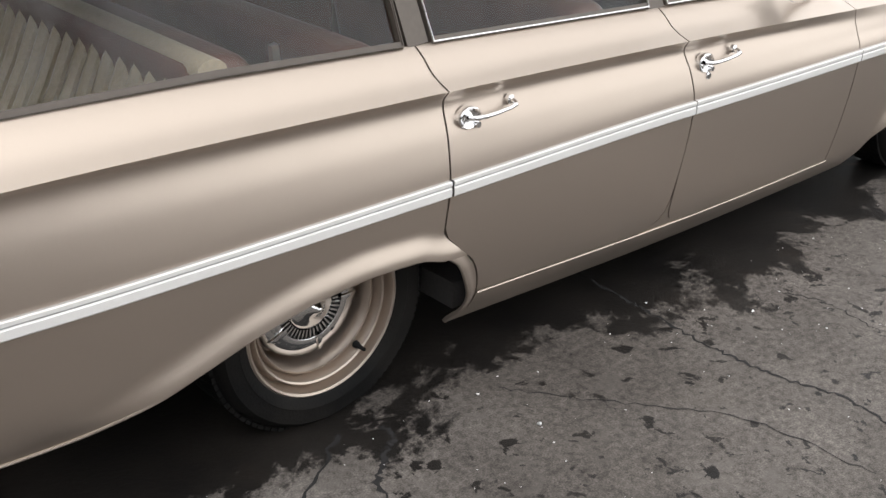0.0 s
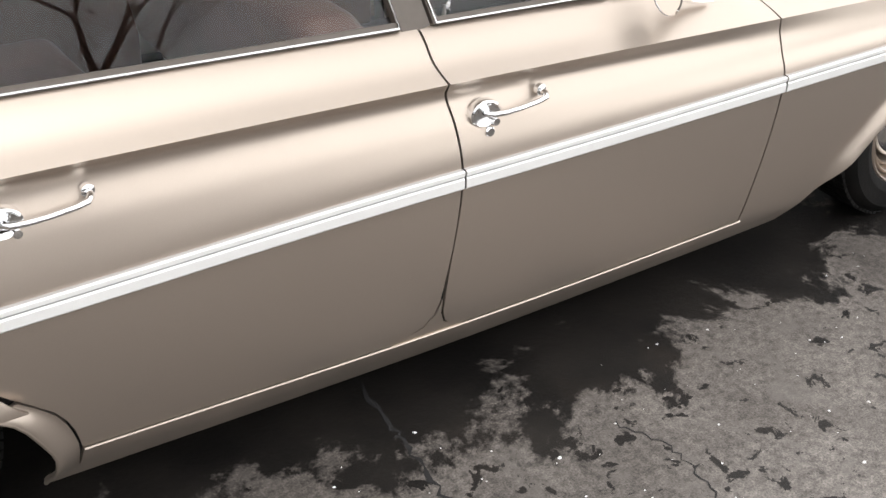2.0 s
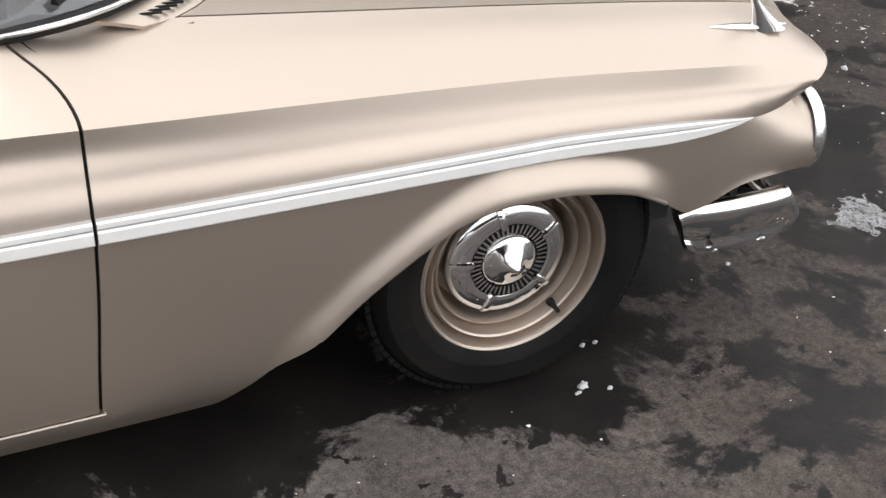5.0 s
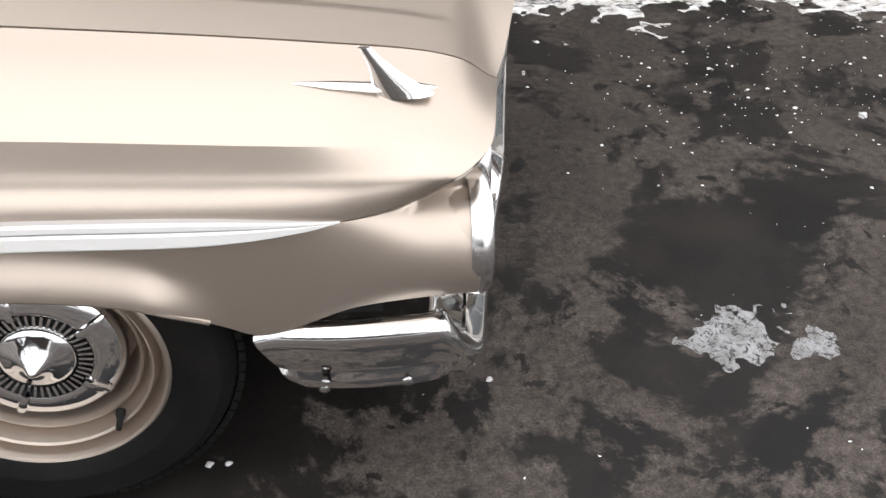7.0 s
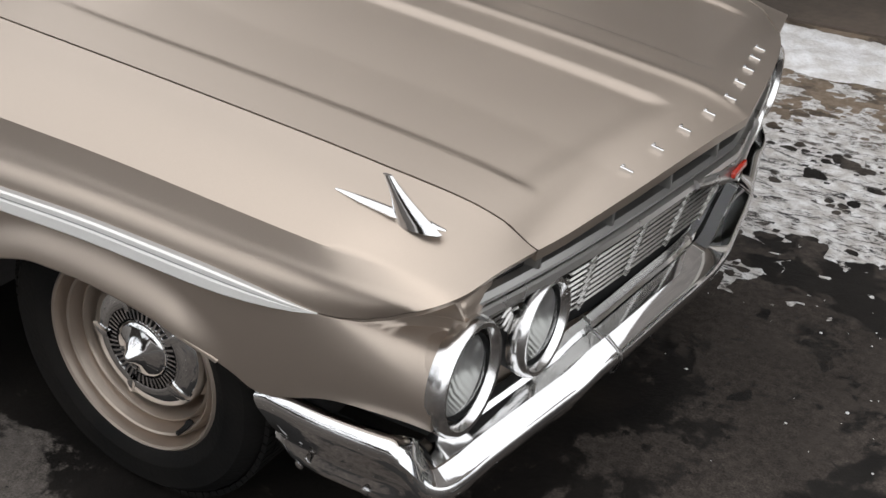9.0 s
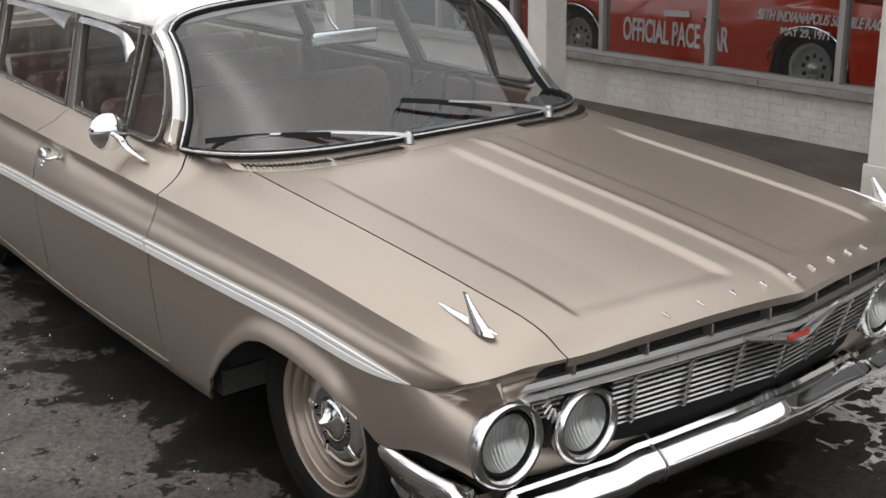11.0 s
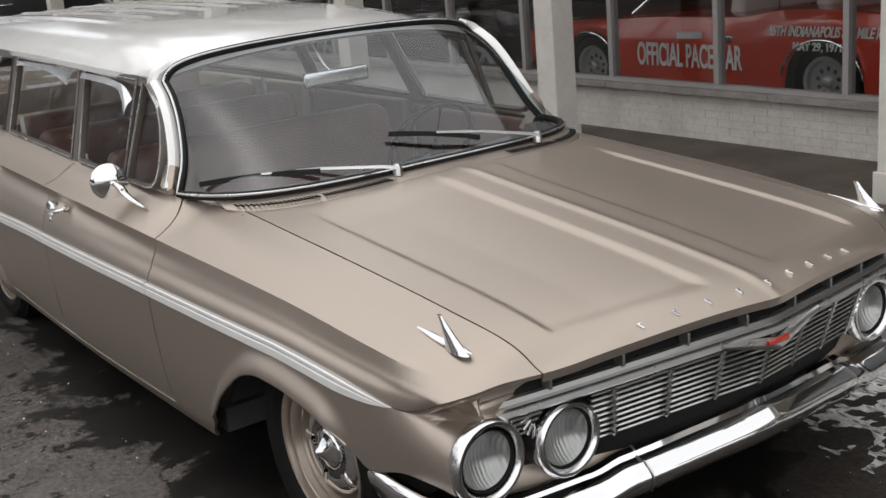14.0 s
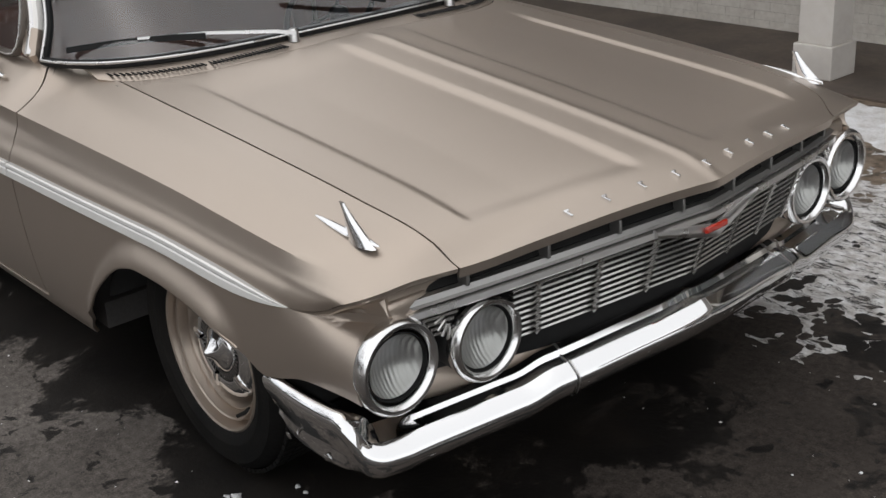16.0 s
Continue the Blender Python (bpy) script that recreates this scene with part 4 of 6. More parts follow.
# dashboard, steering wheel, inside mirror
bm = bmesh.new()
rows = []
for y in spaced(-.70, .70, 25):
    bx = shield_at(y, 0)[0]
    rows.append([(bx - .02, y, .885), (bx - .14, y, .895), (bx - .22, y, .875), (bx - .24, y, .80), (bx - .18, y, .66), (bx - .02, y, .62)])
grid(bm, rows)
dash = part("dashboard", bm, INTERIOR, wagon)
sw = Matrix.Translation((-1.15, .42, .82)) @ Matrix.Rotation(radians(-62), 4, "Y")
bm = bmesh.new()
sweep(bm, [sw @ Vector((.195 * math.cos(a), .195 * math.sin(a), 0)) for a in spaced(0, 2 * math.pi, 41)[:-1]], disc(.011, 8), closed=True, up=sw.to_3x3() @ Vector((0, 0, 1)))
steer = part("steering_wheel", bm, BLACK, wagon)
bm = bmesh.new()
for a in (0, 2.09, 4.19):
    sweep(bm, [sw @ Vector((0, 0, -.03)), sw @ Vector((.19 * math.cos(a), .19 * math.sin(a), 0))], disc(.008, 6))
lathe(bm, [(0, -.02), (.03, -.025), (.04, -.05), (.03, -.08), (.025, -.35)], 20, sw)
part("steering_column", bm, BLACK, steer)
bm = bmesh.new()
cushion(bm, -1.108, -1.080, -.16, .12, 1.130, 1.188, .0135)
im = part("inside_mirror", bm, BEZEL, wagon)
bm = bmesh.new()
sweep(bm, [(-1.10, -.02, 1.16), (-1.13, -.05, 1.21), (-1.14, -.09, 1.30)], disc(.006, 8), up=(0, 1, 0))
part("mirror_stalk", bm, CHROME, im)

# door mirror
bm = bmesh.new()
mm = Matrix.Translation((-1.165, -.912, .925)) @ Matrix.Rotation(radians(-11), 4, "Z") @ Matrix.Rotation(radians(-92), 4, "Y")
lathe(bm, [(0, -.024), (.025, -.021), (.045, -.014), (.058, -.005), (.0625, .002), (.060, .006)], 36, mm)
dm = part("door_mirror", bm, CHROME, wagon, "round chrome door mirror on a swept foot")
bm = bmesh.new()
lathe(bm, [(.0595, .004), (0, .0045)], 36, mm)
part("mirror_face", bm, CHROME, dm)
bm = bmesh.new()
sweep(bm, [(-1.155, -.911, .925), (-1.11, -.905, .918), (-1.085, -.895, .905)], disc(.008, 8))
sweep(bm, [(-1.105, -.897, .915), (-1.09, -.888, .888), (-1.06, -.880, .872), (-1.02, -.875, .862), (-.975, -.872, .855)],
      lambda t: [(a * (1 - .65 * t) * 1.0, b * (1 - .6 * t)) for a, b in disc(.016, 10, .7)])
part("mirror_foot", bm, CHROME, dm)

# wipers
for y_pivot, ends, mid in ((-.20, ((-.74, .07), (-.44, .075)), -.58), (.42, ((-.14, .22), (.18, .075)), .07)):
    bm = bmesh.new()
    px, py, pz = shield_at(y_pivot, 0)
    (ya, wa), (yb, wb) = ends
    a, b = (Vector(shield_at(y, w, .022)) + Vector((0, -.03 * max(0, -y - .35), .012)) for y, w in ends)
    c = a.lerp(b, .5) + Vector((.012, 0, .014))
    sweep(bm, [(px + .040, py, pz + .016), (px + .03, py - .06, pz + .030), tuple(Vector((px + .03, py - .06, pz + .030)).lerp(c, .5) + Vector((0, 0, .006))), tuple(c)], lambda t: [(x * (1 - .5 * t), z * (1 - .4 * t)) for x, z in [(-.009, -.005), (.009, -.005), (.007, .006), (-.007, .006)]])
    lathe(bm, [(0, .03), (.012, .028), (.016, .01), (.018, -.01)], 16, Matrix.Translation((px + .03, py, pz)))
    arm = part("wiper_arm", bm, ALU, wagon)
    bm = bmesh.new()
    pts = [a.lerp(b, t) + Vector((.006 * math.sin(math.pi * t), 0, .008 * math.sin(math.pi * t))) for t in spaced(0, 1, 10)]
    sweep(bm, pts, [(-.007, -.008), (.007, -.008), (.003, .008), (-.003, .008)])
    part("wiper_blade", bm, BLACK, arm, "black rubber blade")

# bright rain guards above the side windows
for s in (-1, 1):
    for pts in ([(-2.69, 1.238), (-2.3, 1.236), (-1.92, 1.228)], [(-1.83, 1.228), (-1.55, 1.222), (-1.38, 1.205), (-1.28, 1.165)]):
        bm = bmesh.new()
        curve = plan_curve([(x, 0, z) for x, z in pts], 6)
        rows = []
        for i, p in enumerate(curve):
            w = .012 + .030 * smoothstep(.45, 1, i / len(curve))
            y = window_y(p.z) + .020
            rows.append([(p.x, s * y, p.z + .008), (p.x, s * (y + .5 * w), p.z + .002 - .25 * w), (p.x, s * (y + .8 * w), p.z - .65 * w), (p.x, s * (y + .95 * w), p.z - w)])
        grid(bm, rows)
        part("rain_guard", thicken(bm, .0015), BEZEL, wagon, "bright steel rain guard")

# tail: tailgate, rear glass, bumper, air deflectors
bm = bmesh.new()
grid(bm, [[(-4.26 + .05 * (y / .8) ** 2 + .05 * (.9 - z), y, z) for y in spaced(-.82, .82, 17)] for z in (.32, .50, .70, .86, .945)])
gate = part("tailgate", thicken(bm, .02), PAINT, wagon)
bm = bmesh.new()
grid(bm, [[(-4.22 + .24 * (z - .95) / .35 + .05 * (y / .7) ** 2, y * (1 - .25 * (z - .95)), z) for y in spaced(-.76, .76, 13)] for z in (.95, 1.12, 1.30)])
rg = part("rear_glass", bm, SIDE_GLASS, gate)
rg.visible_shadow = False
bm = bmesh.new()
path = [(-4.02, -.955), (-4.25, -.975), (-4.40, -.965), (-4.48, -.92), (-4.53, -.75), (-4.56, -.3), (-4.56, .3), (-4.53, .75), (-4.48, .92), (-4.40, .965), (-4.25, .975), (-4.02, .955)]
sweep(bm, [(p.x, p.y, .415) for p in plan_curve([(x, y, 0) for x, y in path], 5)], lambda t: [(a, b * min(1, .35 + 13 * t, .35 + 13 * (1 - t))) for a, b in ((-.03, -.075), (.005, -.072), (.022, -.05), (.030, 0), (.024, .045), (.008, .065), (-.012, .070), (-.04, .06))])
part("rear_bumper", bm, CHROME, wagon, "chrome rear bumper")
for s in (-1, 1):
    bm = bmesh.new()
    rows = []
    for t in spaced(0, 1, 10):
        x, z = -4.20 - .20 * t + .06 * math.sin(math.pi * t), 1.345 - .31 * t
        rows.append([(x - .07 * q, s * (.665 + .10 * t + .045 * q * q), z) for q in (0, .5, 1)])
    grid(bm, rows)
    part("air_deflector", thicken(bm, .006), DARKMETAL, wagon, "dark wind deflector beside the tailgate")

# bumper bolts
for x, y, z in ((.49, -.928, .300), (.62, -.922, .300), (.68, -.90, .296)):
    bm = bmesh.new()
    lathe(bm, [(0, .003), (.006, .0025), (.009, 0)], 12, Matrix.Translation((x, y, z)) @ Matrix.Rotation(radians(100), 4, "X"))
    part("bumper_bolt", bm, CHROME, wagon)

# ---- ground ----
def ground_material():
    """Old concrete: pale worn areas, dark wet stains, fine pitting; the wagon's under-car shade is painted in."""
    m = bpy.data.materials.new("stained_concrete")
    m.use_nodes = True
    nt = m.node_tree
    b = nt.nodes["Principled BSDF"]
    co = nt.nodes.new("ShaderNodeTexCoord")

    def ns(scale, detail=8.0, rough=.6, warp=0.0):
        n = nt.nodes.new("ShaderNodeTexNoise")
        n.inputs["Scale"].default_value, n.inputs["Detail"].default_value, n.inputs["Roughness"].default_value = scale, detail, rough
        n.inputs["Distortion"].default_value = warp
        nt.links.new(co.outputs["Object"], n.inputs["Vector"])
        return n.outputs["Fac"]

    def ramp(fac, *stops):
        r = nt.nodes.new("ShaderNodeValToRGB")
        els = r.color_ramp.elements
        while len(els) < len(stops):
            els.new(.5)
        for e, (p, c) in zip(els, stops):
            e.position, e.color = p, (*c, 1)
        nt.links.new(fac, r.inputs[0])
        return r.outputs[0]

    def mix(kind, fac, a, c):
        x = nt.nodes.new("ShaderNodeMix")
        x.data_type, x.blend_type = "RGBA", kind
        if isinstance(fac, float):
            x.inputs["Factor"].default_value = fac
        else:
            nt.links.new(fac, x.inputs["Factor"])
        for sock, v in (("A", a), ("B", c)):
            if isinstance(v, tuple):
                x.inputs[sock].default_value = (*v, 1)
            else:
                nt.links.new(v, x.inputs[sock])
        return x.outputs["Result"]

    def maths(op, a, b):
        n = nt.nodes.new("ShaderNodeMath")
        n.operation = op
        for k, v in enumerate((a, b)):
            if isinstance(v, float):
                n.inputs[k].default_value = v
            else:
                nt.links.new(v, n.inputs[k])
        return n.outputs[0]

    def spread(v, a, b, lo=0.0, hi=1.0):
        n = nt.nodes.new("ShaderNodeMapRange")
        n.interpolation_type = "SMOOTHSTEP"
        n.inputs["From Min"].default_value, n.inputs["From Max"].default_value = a, b
        n.inputs["To Min"].default_value, n.inputs["To Max"].default_value = lo, hi
        nt.links.new(v, n.inputs["Value"])
        return n.outputs[0]

    sx = nt.nodes.new("ShaderNodeSeparateXYZ")
    nt.links.new(co.outputs["Object"], sx.inputs[0])
    # meltwater along the parked wagon, with its under-car shade painted in, and over all the slab ahead of it
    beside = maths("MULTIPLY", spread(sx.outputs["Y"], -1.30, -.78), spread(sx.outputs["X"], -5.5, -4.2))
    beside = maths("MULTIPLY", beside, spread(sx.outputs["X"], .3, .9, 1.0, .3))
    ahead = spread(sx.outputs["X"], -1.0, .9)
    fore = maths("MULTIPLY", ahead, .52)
    melt_shade = maths("MAXIMUM", beside, fore)
    dry = ramp(ns(4.0), (.30, (.108, .096, .087)), (.70, (.184, .166, .150)))
    dry = mix("OVERLAY", .65, dry, ramp(ns(45.0), (.35, (.22, .22, .22)), (.65, (.74, .74, .74))))
    dry = mix("OVERLAY", .6, dry, ramp(ns(190.0, 4.0), (.34, (.18, .18, .18)), (.66, (.80, .80, .80))))
    scuff = ramp(ns(7.0, 10.0, .75, .8), (.52, (0, 0, 0)), (.60, (.55, .55, .55)))
    dry = mix("MIX", scuff, dry, (.158, .143, .130))
    # the dry tone falls to under half along x, towards the front
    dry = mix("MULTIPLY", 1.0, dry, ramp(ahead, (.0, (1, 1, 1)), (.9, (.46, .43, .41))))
    dry = mix("MULTIPLY", 1.0, dry, ramp(ns(.55, 4.0), (.40, (.55, .54, .53)), (.60, (1, 1, 1))))
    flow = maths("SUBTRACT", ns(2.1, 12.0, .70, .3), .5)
    level = maths("ADD", maths("MULTIPLY", melt_shade, .34), maths("MULTIPLY", flow, 1.25))
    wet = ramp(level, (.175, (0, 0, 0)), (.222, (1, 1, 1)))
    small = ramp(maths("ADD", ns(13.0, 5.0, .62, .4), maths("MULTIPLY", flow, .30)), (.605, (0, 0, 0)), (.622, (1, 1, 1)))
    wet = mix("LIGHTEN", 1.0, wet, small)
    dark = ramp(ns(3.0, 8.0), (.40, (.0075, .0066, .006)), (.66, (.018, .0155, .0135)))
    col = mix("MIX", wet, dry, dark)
    rust = ramp(ns(2.3, 6.0), (.58, (0, 0, 0)), (.75, (.30, .30, .30)))
    col = mix("MIX", rust, col, (.040, .030, .023))
    # sand and grit left bare beside the walk
    strip = maths("MULTIPLY", spread(sx.outputs["Y"], 1.55, 2.05), spread(sx.outputs["Y"], 3.6, 4.6, 1.0, 0.0))
    strip = maths("MULTIPLY", strip, spread(ns(5.0, 8.0, .65), .38, .52, .25, .95))
    col = mix("MIX", strip, col, ramp(ns(30.0, 8.0, .7), (.30, (.150, .112, .080)), (.70, (.285, .225, .170))))
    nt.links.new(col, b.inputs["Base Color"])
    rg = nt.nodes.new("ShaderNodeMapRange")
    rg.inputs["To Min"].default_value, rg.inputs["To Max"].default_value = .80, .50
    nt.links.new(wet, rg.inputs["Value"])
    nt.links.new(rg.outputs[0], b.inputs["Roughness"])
    b.inputs["Specular IOR Level"].default_value = .2
    bp = nt.nodes.new("ShaderNodeBump")
    bp.inputs["Strength"].default_value, bp.inputs["Distance"].default_value = .35, .006
    nt.links.new(ns(60.0, 10.0, .7), bp.inputs["Height"])
    nt.links.new(bp.outputs[0], b.inputs["Normal"])
    return m


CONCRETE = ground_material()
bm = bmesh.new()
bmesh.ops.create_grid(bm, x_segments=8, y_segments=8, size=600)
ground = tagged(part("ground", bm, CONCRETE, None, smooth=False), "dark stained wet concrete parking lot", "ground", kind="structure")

# cracks in the slab, as narrow dark grooves
GROOVE = material("crack_shadow", (.012, .011, .011), rough=.9, grain=.3)


def crack(points, width=.007, seed=1):
    rnd = random.Random(seed)
    pts = plan_curve([(x, y, 0) for x, y in points], 12)
    rows = []
    for i, p in enumerate(pts):
        a, b = pts[max(i - 1, 0)], pts[min(i + 1, len(pts) - 1)]
        t = (b - a).normalized()
        n = Vector((-t.y, t.x, 0))
        q = p + n * rnd.uniform(-.010, .010)
        w = width * rnd.uniform(.25, 1.1)
        rows.append([q + n * w + Vector((0, 0, .0012)), q - n * w + Vector((0, 0, .0012))])
    bm = bmesh.new()
    grid(bm, rows)
    part("crack", bm, GROOVE, ground, "thin dark crack in the concrete", smooth=False)


crack([(-1.906, -.973), (-1.934, -1.222), (-1.938, -1.367), (-1.916, -1.545), (-1.877, -1.7), (-1.907, -1.9), (-1.98, -2.3), (-2.0, -3.2)], .0075, 1)
crack([(-1.906, -.973), (-1.89, -.7), (-1.95, -.3)], .0095, 2)
crack([(-2.97, -.99), (-2.98, -1.05), (-3.05, -1.1), (-3.139, -1.2), (-3.2, -1.5), (-3.15, -2.0)], .0095, 3)
crack([(-2.14, -1.93), (-2.187, -1.566), (-2.4, -1.30), (-2.6, -1.05)], .003, 4)
crack([(-3.08, -.95), (-3.4, -1.2), (-3.78, -1.55), (-4.5, -2.2)], .007, 5)
crack([(-1.45, -1.2), (-1.40, -1.35), (-1.43, -1.55), (-1.38, -1.75)], .003, 6)

# ---- snow and ice ----
SNOW = material("old_snow", (.82, .82, .83), rough=.75, spots=(.60, .58, .56), spot_scale=11, spot_amount=.8, grain=.4, grain_scale=70, bump=.6, bump_scale=60)


SNOW_LACE = material("thin_melting_snow", (.72, .715, .71), rough=.7, spots=(.42, .395, .37), spot_scale=22, spot_amount=.9, grain=.5, grain_scale=150, bump=.3, bump_scale=220)
nt = SNOW_LACE.node_tree
co = nt.nodes.new("ShaderNodeTexCoord")
holes = nt.nodes.new("ShaderNodeTexNoise")
holes.inputs["Scale"].default_value, holes.inputs["Detail"].default_value, holes.inputs["Roughness"].default_value, holes.inputs["Distortion"].default_value = 30.0, 12.0, .78, .8
gate_ = nt.nodes.new("ShaderNodeMapRange")
gate_.inputs["From Min"].default_value, gate_.inputs["From Max"].default_value = .40, .50
drag = nt.nodes.new("ShaderNodeMapping")
drag.inputs["Scale"].default_value, drag.inputs["Rotation"].default_value = (.42, 1.0, 1.0), (0, 0, .35)
nt.links.new(co.outputs["Object"], drag.inputs["Vector"])
nt.links.new(drag.outputs[0], holes.inputs["Vector"])
nt.links.new(holes.outputs["Fac"], gate_.inputs["Value"])
nt.links.new(gate_.outputs[0], nt.nodes["Principled BSDF"].inputs["Alpha"])


SLUSH = SNOW_LACE.copy()
SLUSH.name = "grey_slush"
for node in SLUSH.node_tree.nodes:
    if node.type == "VALTORGB":
        node.color_ramp.elements[0].color, node.color_ramp.elements[1].color = (.30, .30, .305, 1), (.17, .165, .16, 1)
    if node.type == "MAPPING":
        node.inputs["Scale"].default_value = (2.2, 2.2, 2.2)


def snow_field(name, x0, x1, y0, y1, step, amount, height, seed, label, lace=False, mat=None):
    """Ragged snow left on the ground: cells of a fine grid where the cover is deep enough."""
    nx, ny = int((x1 - x0) / step), int((y1 - y0) / step)
    off = Vector((seed * 7.3, seed * 3.1, 0))
    depth = {}
    for i in range(nx + 1):
        for j in range(ny + 1):
            p = Vector((x0 + i * step, y0 + j * step, 0))
            n = noise.fractal(p * 1.6 + off, 1.0, 2.0, 5) * (.38 if lace and step < .02 else .55) + noise.fractal(p * 9.0 + off, 1.0, 2.0, 4) * .35 + (noise.fractal(p * 34.0 + off, 1.0, 2.0, 3) * .42 if lace and step < .02 else 0)
            depth[i, j] = n + amount(p.x, p.y)
    verts, index, faces = [], {}, []
    around = [(a, b) for a in (-1, 0, 1) for b in (-1, 0, 1) if a or b]

    def vert(i, j):
        if (i, j) not in index:
            d = depth[i, j]
            x, y = i, j
            if d <= 0:
                hits = [(i + a * d / (d - e), j + b * d / (d - e)) for a, b in around for e in [depth.get((i + a, j + b), -1)] if e > 0]
                if hits:
                    x, y = sum(h[0] for h in hits) / len(hits), sum(h[1] for h in hits) / len(hits)
            jit = noise.noise_vector(Vector((i * .7, j * .7, seed))) * step * .25
            index[i, j] = len(verts)
            verts.append((x0 + x * step + jit.x, y0 + y * step + jit.y, .0012 + height * min(1.0, max(0.0, d) * 1.2) * (0.6 + .4 * noise.noise(Vector((i * .9, j * .9, 2.0))))))
        return index[i, j]

    for i in range(nx):
        for j in range(ny):
            if any(depth[i + a, j + b] > 0 for a in (0, 1) for b in (0, 1)):
                faces.append((vert(i, j), vert(i + 1, j), vert(i + 1, j + 1), vert(i, j + 1)))
    me = bpy.data.meshes.new(name)
    me.from_pydata(verts, [], faces)
    me.materials.append(mat or (SNOW_LACE if lace else SNOW))
    me.shade_smooth()
    return tagged(new(name, me), label, "snow", kind="stuff")


def near_front(x, y):
    edge = .99 - .09 * (x - 1.0) - .15 * max(0, -x)
    ends = smoothstep(-2.9, -1.4, x) * (1 - smoothstep(3.0, 4.5, x))
    return -.62 + .36 * ends + .46 * smoothstep(edge - .16, edge + .14, y) - .42 * smoothstep(1.75, 2.1, y)


snow_field("snow", -3.0, 4.6, .55, 2.5, .0135, near_front, .014, 1, "patchy old snow beside the porch edge", True)
snow_field("snow", -6.0, 9.0, 2.15, 3.02, .025, lambda x, y: -.45 + 1.15 * smoothstep(2.25, 2.55, y) * (1 - smoothstep(2.88, 3.0, y)) - .5 * smoothstep(-1.0, -2.6, x) - .6 * smoothstep(5, 8, x), .045, 2, "white snow along the edge of the porch walk")
snow_field("snow", 1.10, 1.72, -.78, -.30, .008, lambda x, y: max(.42 - 62 * ((x - 1.325) ** 2 + (y + .548) ** 2), .10 - 90 * ((x - 1.47) ** 2 * .35 + (y + .585) ** 2), .02 - 120 * ((x - 1.43) ** 2 * .6 + (y + .475) ** 2)), .006, 3, "small grey snow patch on the concrete", True, SLUSH)
snow_field("snow", -7.6, -4.3, -1.2, .6, .035, lambda x, y: .12 - 2.4 * abs(y + .80) - .10 * max(0, abs(x + 5) - 1), .012, 5, "thin streak of snow along the parked wagon", True)
snow_field("snow", -24, -9, -4, 4, .11, lambda x, y: -.30 + .16 * smoothstep(-11, -17, x) - .3 * smoothstep(3, 4, abs(y)), .02, 7, "patchy snow across the parking lot", True)
snow_field("snow", -70, -24, -40, 30, .8, lambda x, y: -.10, .05, 9, "snow cover at the far side of the lot")
snow_field("snow", -10, 22, -26, -4.2, .20, lambda x, y: -.42 + .62 * smoothstep(-4.5, -9, y) * smoothstep(-10, -3, x) - .4 * smoothstep(-22, -26, y) - .4 * smoothstep(18, 22, x), .03, 13, "patchy snow over the open lot opposite the shop", True)
snow_field("snow", 2.0, 8, -1.5, .6, .05, lambda x, y: -.32, .012, 11, "scattered remains of snow on the lot", True)

rnd = random.Random(5)
verts, faces = [], []
for k in range(520):
    if k < 260:
        x, y = rnd.uniform(-4.2, 2.6), -.95 - abs(rnd.gauss(0, .55))
        if x > .5:
            y = rnd.uniform(-1.6, 1.0)
    else:
        x, y = rnd.gauss(1.75, .35), rnd.gauss(.45, .28)
    r = rnd.choice((.0015, .002, .002, .003, .003, .005)) * rnd.uniform(.6, 1.2)
    b0 = len(verts)
    n = 5
    for i in range(n):
        a = 2 * math.pi * (i + rnd.uniform(-.25, .25)) / n
        verts.append((x + r * rnd.uniform(.6, 1.5) * math.cos(a), y + r * rnd.uniform(.6, 1.3) * math.sin(a), .0008))
    verts.append((x, y, r * rnd.uniform(.5, 1.1)))
    faces += [(b0 + i, b0 + (i + 1) % n, b0 + n) for i in range(n)]
me = bpy.data.meshes.new("ice_chips")
me.from_pydata(verts, [], faces)
me.materials.append(SNOW)
tagged(new("ice_chips", me), "small chips of ice scattered over the concrete", "ice", kind="stuff")
ICE = material("ice_lump", (.50, .50, .50), rough=.35, grain=.3, bump=.4)
for x, y, r in ((.205, -.93, .013), (.185, -.945, .008), (.26, -.955, .007), (.803, -.627, .008), (.275, -.80, .008), (.31, -.80, .006), (1.93, .28, .012), (-2.641, -1.247, .008)):
    bm = bmesh.new()
    bmesh.ops.create_icosphere(bm, subdivisions=2, radius=r * .8)
    for v in bm.verts:
        v.co = Vector((x, y, r * .45)) + Vector((v.co.x * 1.2, v.co.y, v.co.z * .7)) * (1 + .9 * noise.noise(v.co * 110 + Vector((x * 9, y, 0))))
    tagged(part("ice_lump", bm, ICE, None, smooth=False), "lump of dirty ice on the concrete", "ice", "ice lumps")

# ---- shop front ----
WALLW = material("white_painted_brick", (0.58, 0.545, 0.49), rough=.7, spots=(.49, .455, .405), spot_scale=3, grain=.25, grain_scale=40, bump=.3, bump_scale=60)
wn = WALLW.node_tree
wpos = wn.nodes.new("ShaderNodeNewGeometry")
for n in wn.nodes:
    if n.type == "TEX_NOISE":
        wn.links.new(wpos.outputs["Position"], n.inputs["Vector"])
MORTAR = material("painted_mortar", (.40, .37, .335), rough=.85, spots=(.40, .37, .33), spot_scale=5, grain=.2, bump=.3, bump_scale=50)
TRIMP = material("cream_post_paint", (0.60, 0.565, 0.52), rough=.55, spots=(.54, .505, .465), spot_scale=4, grain=.12, grain_scale=25, bump=.05)
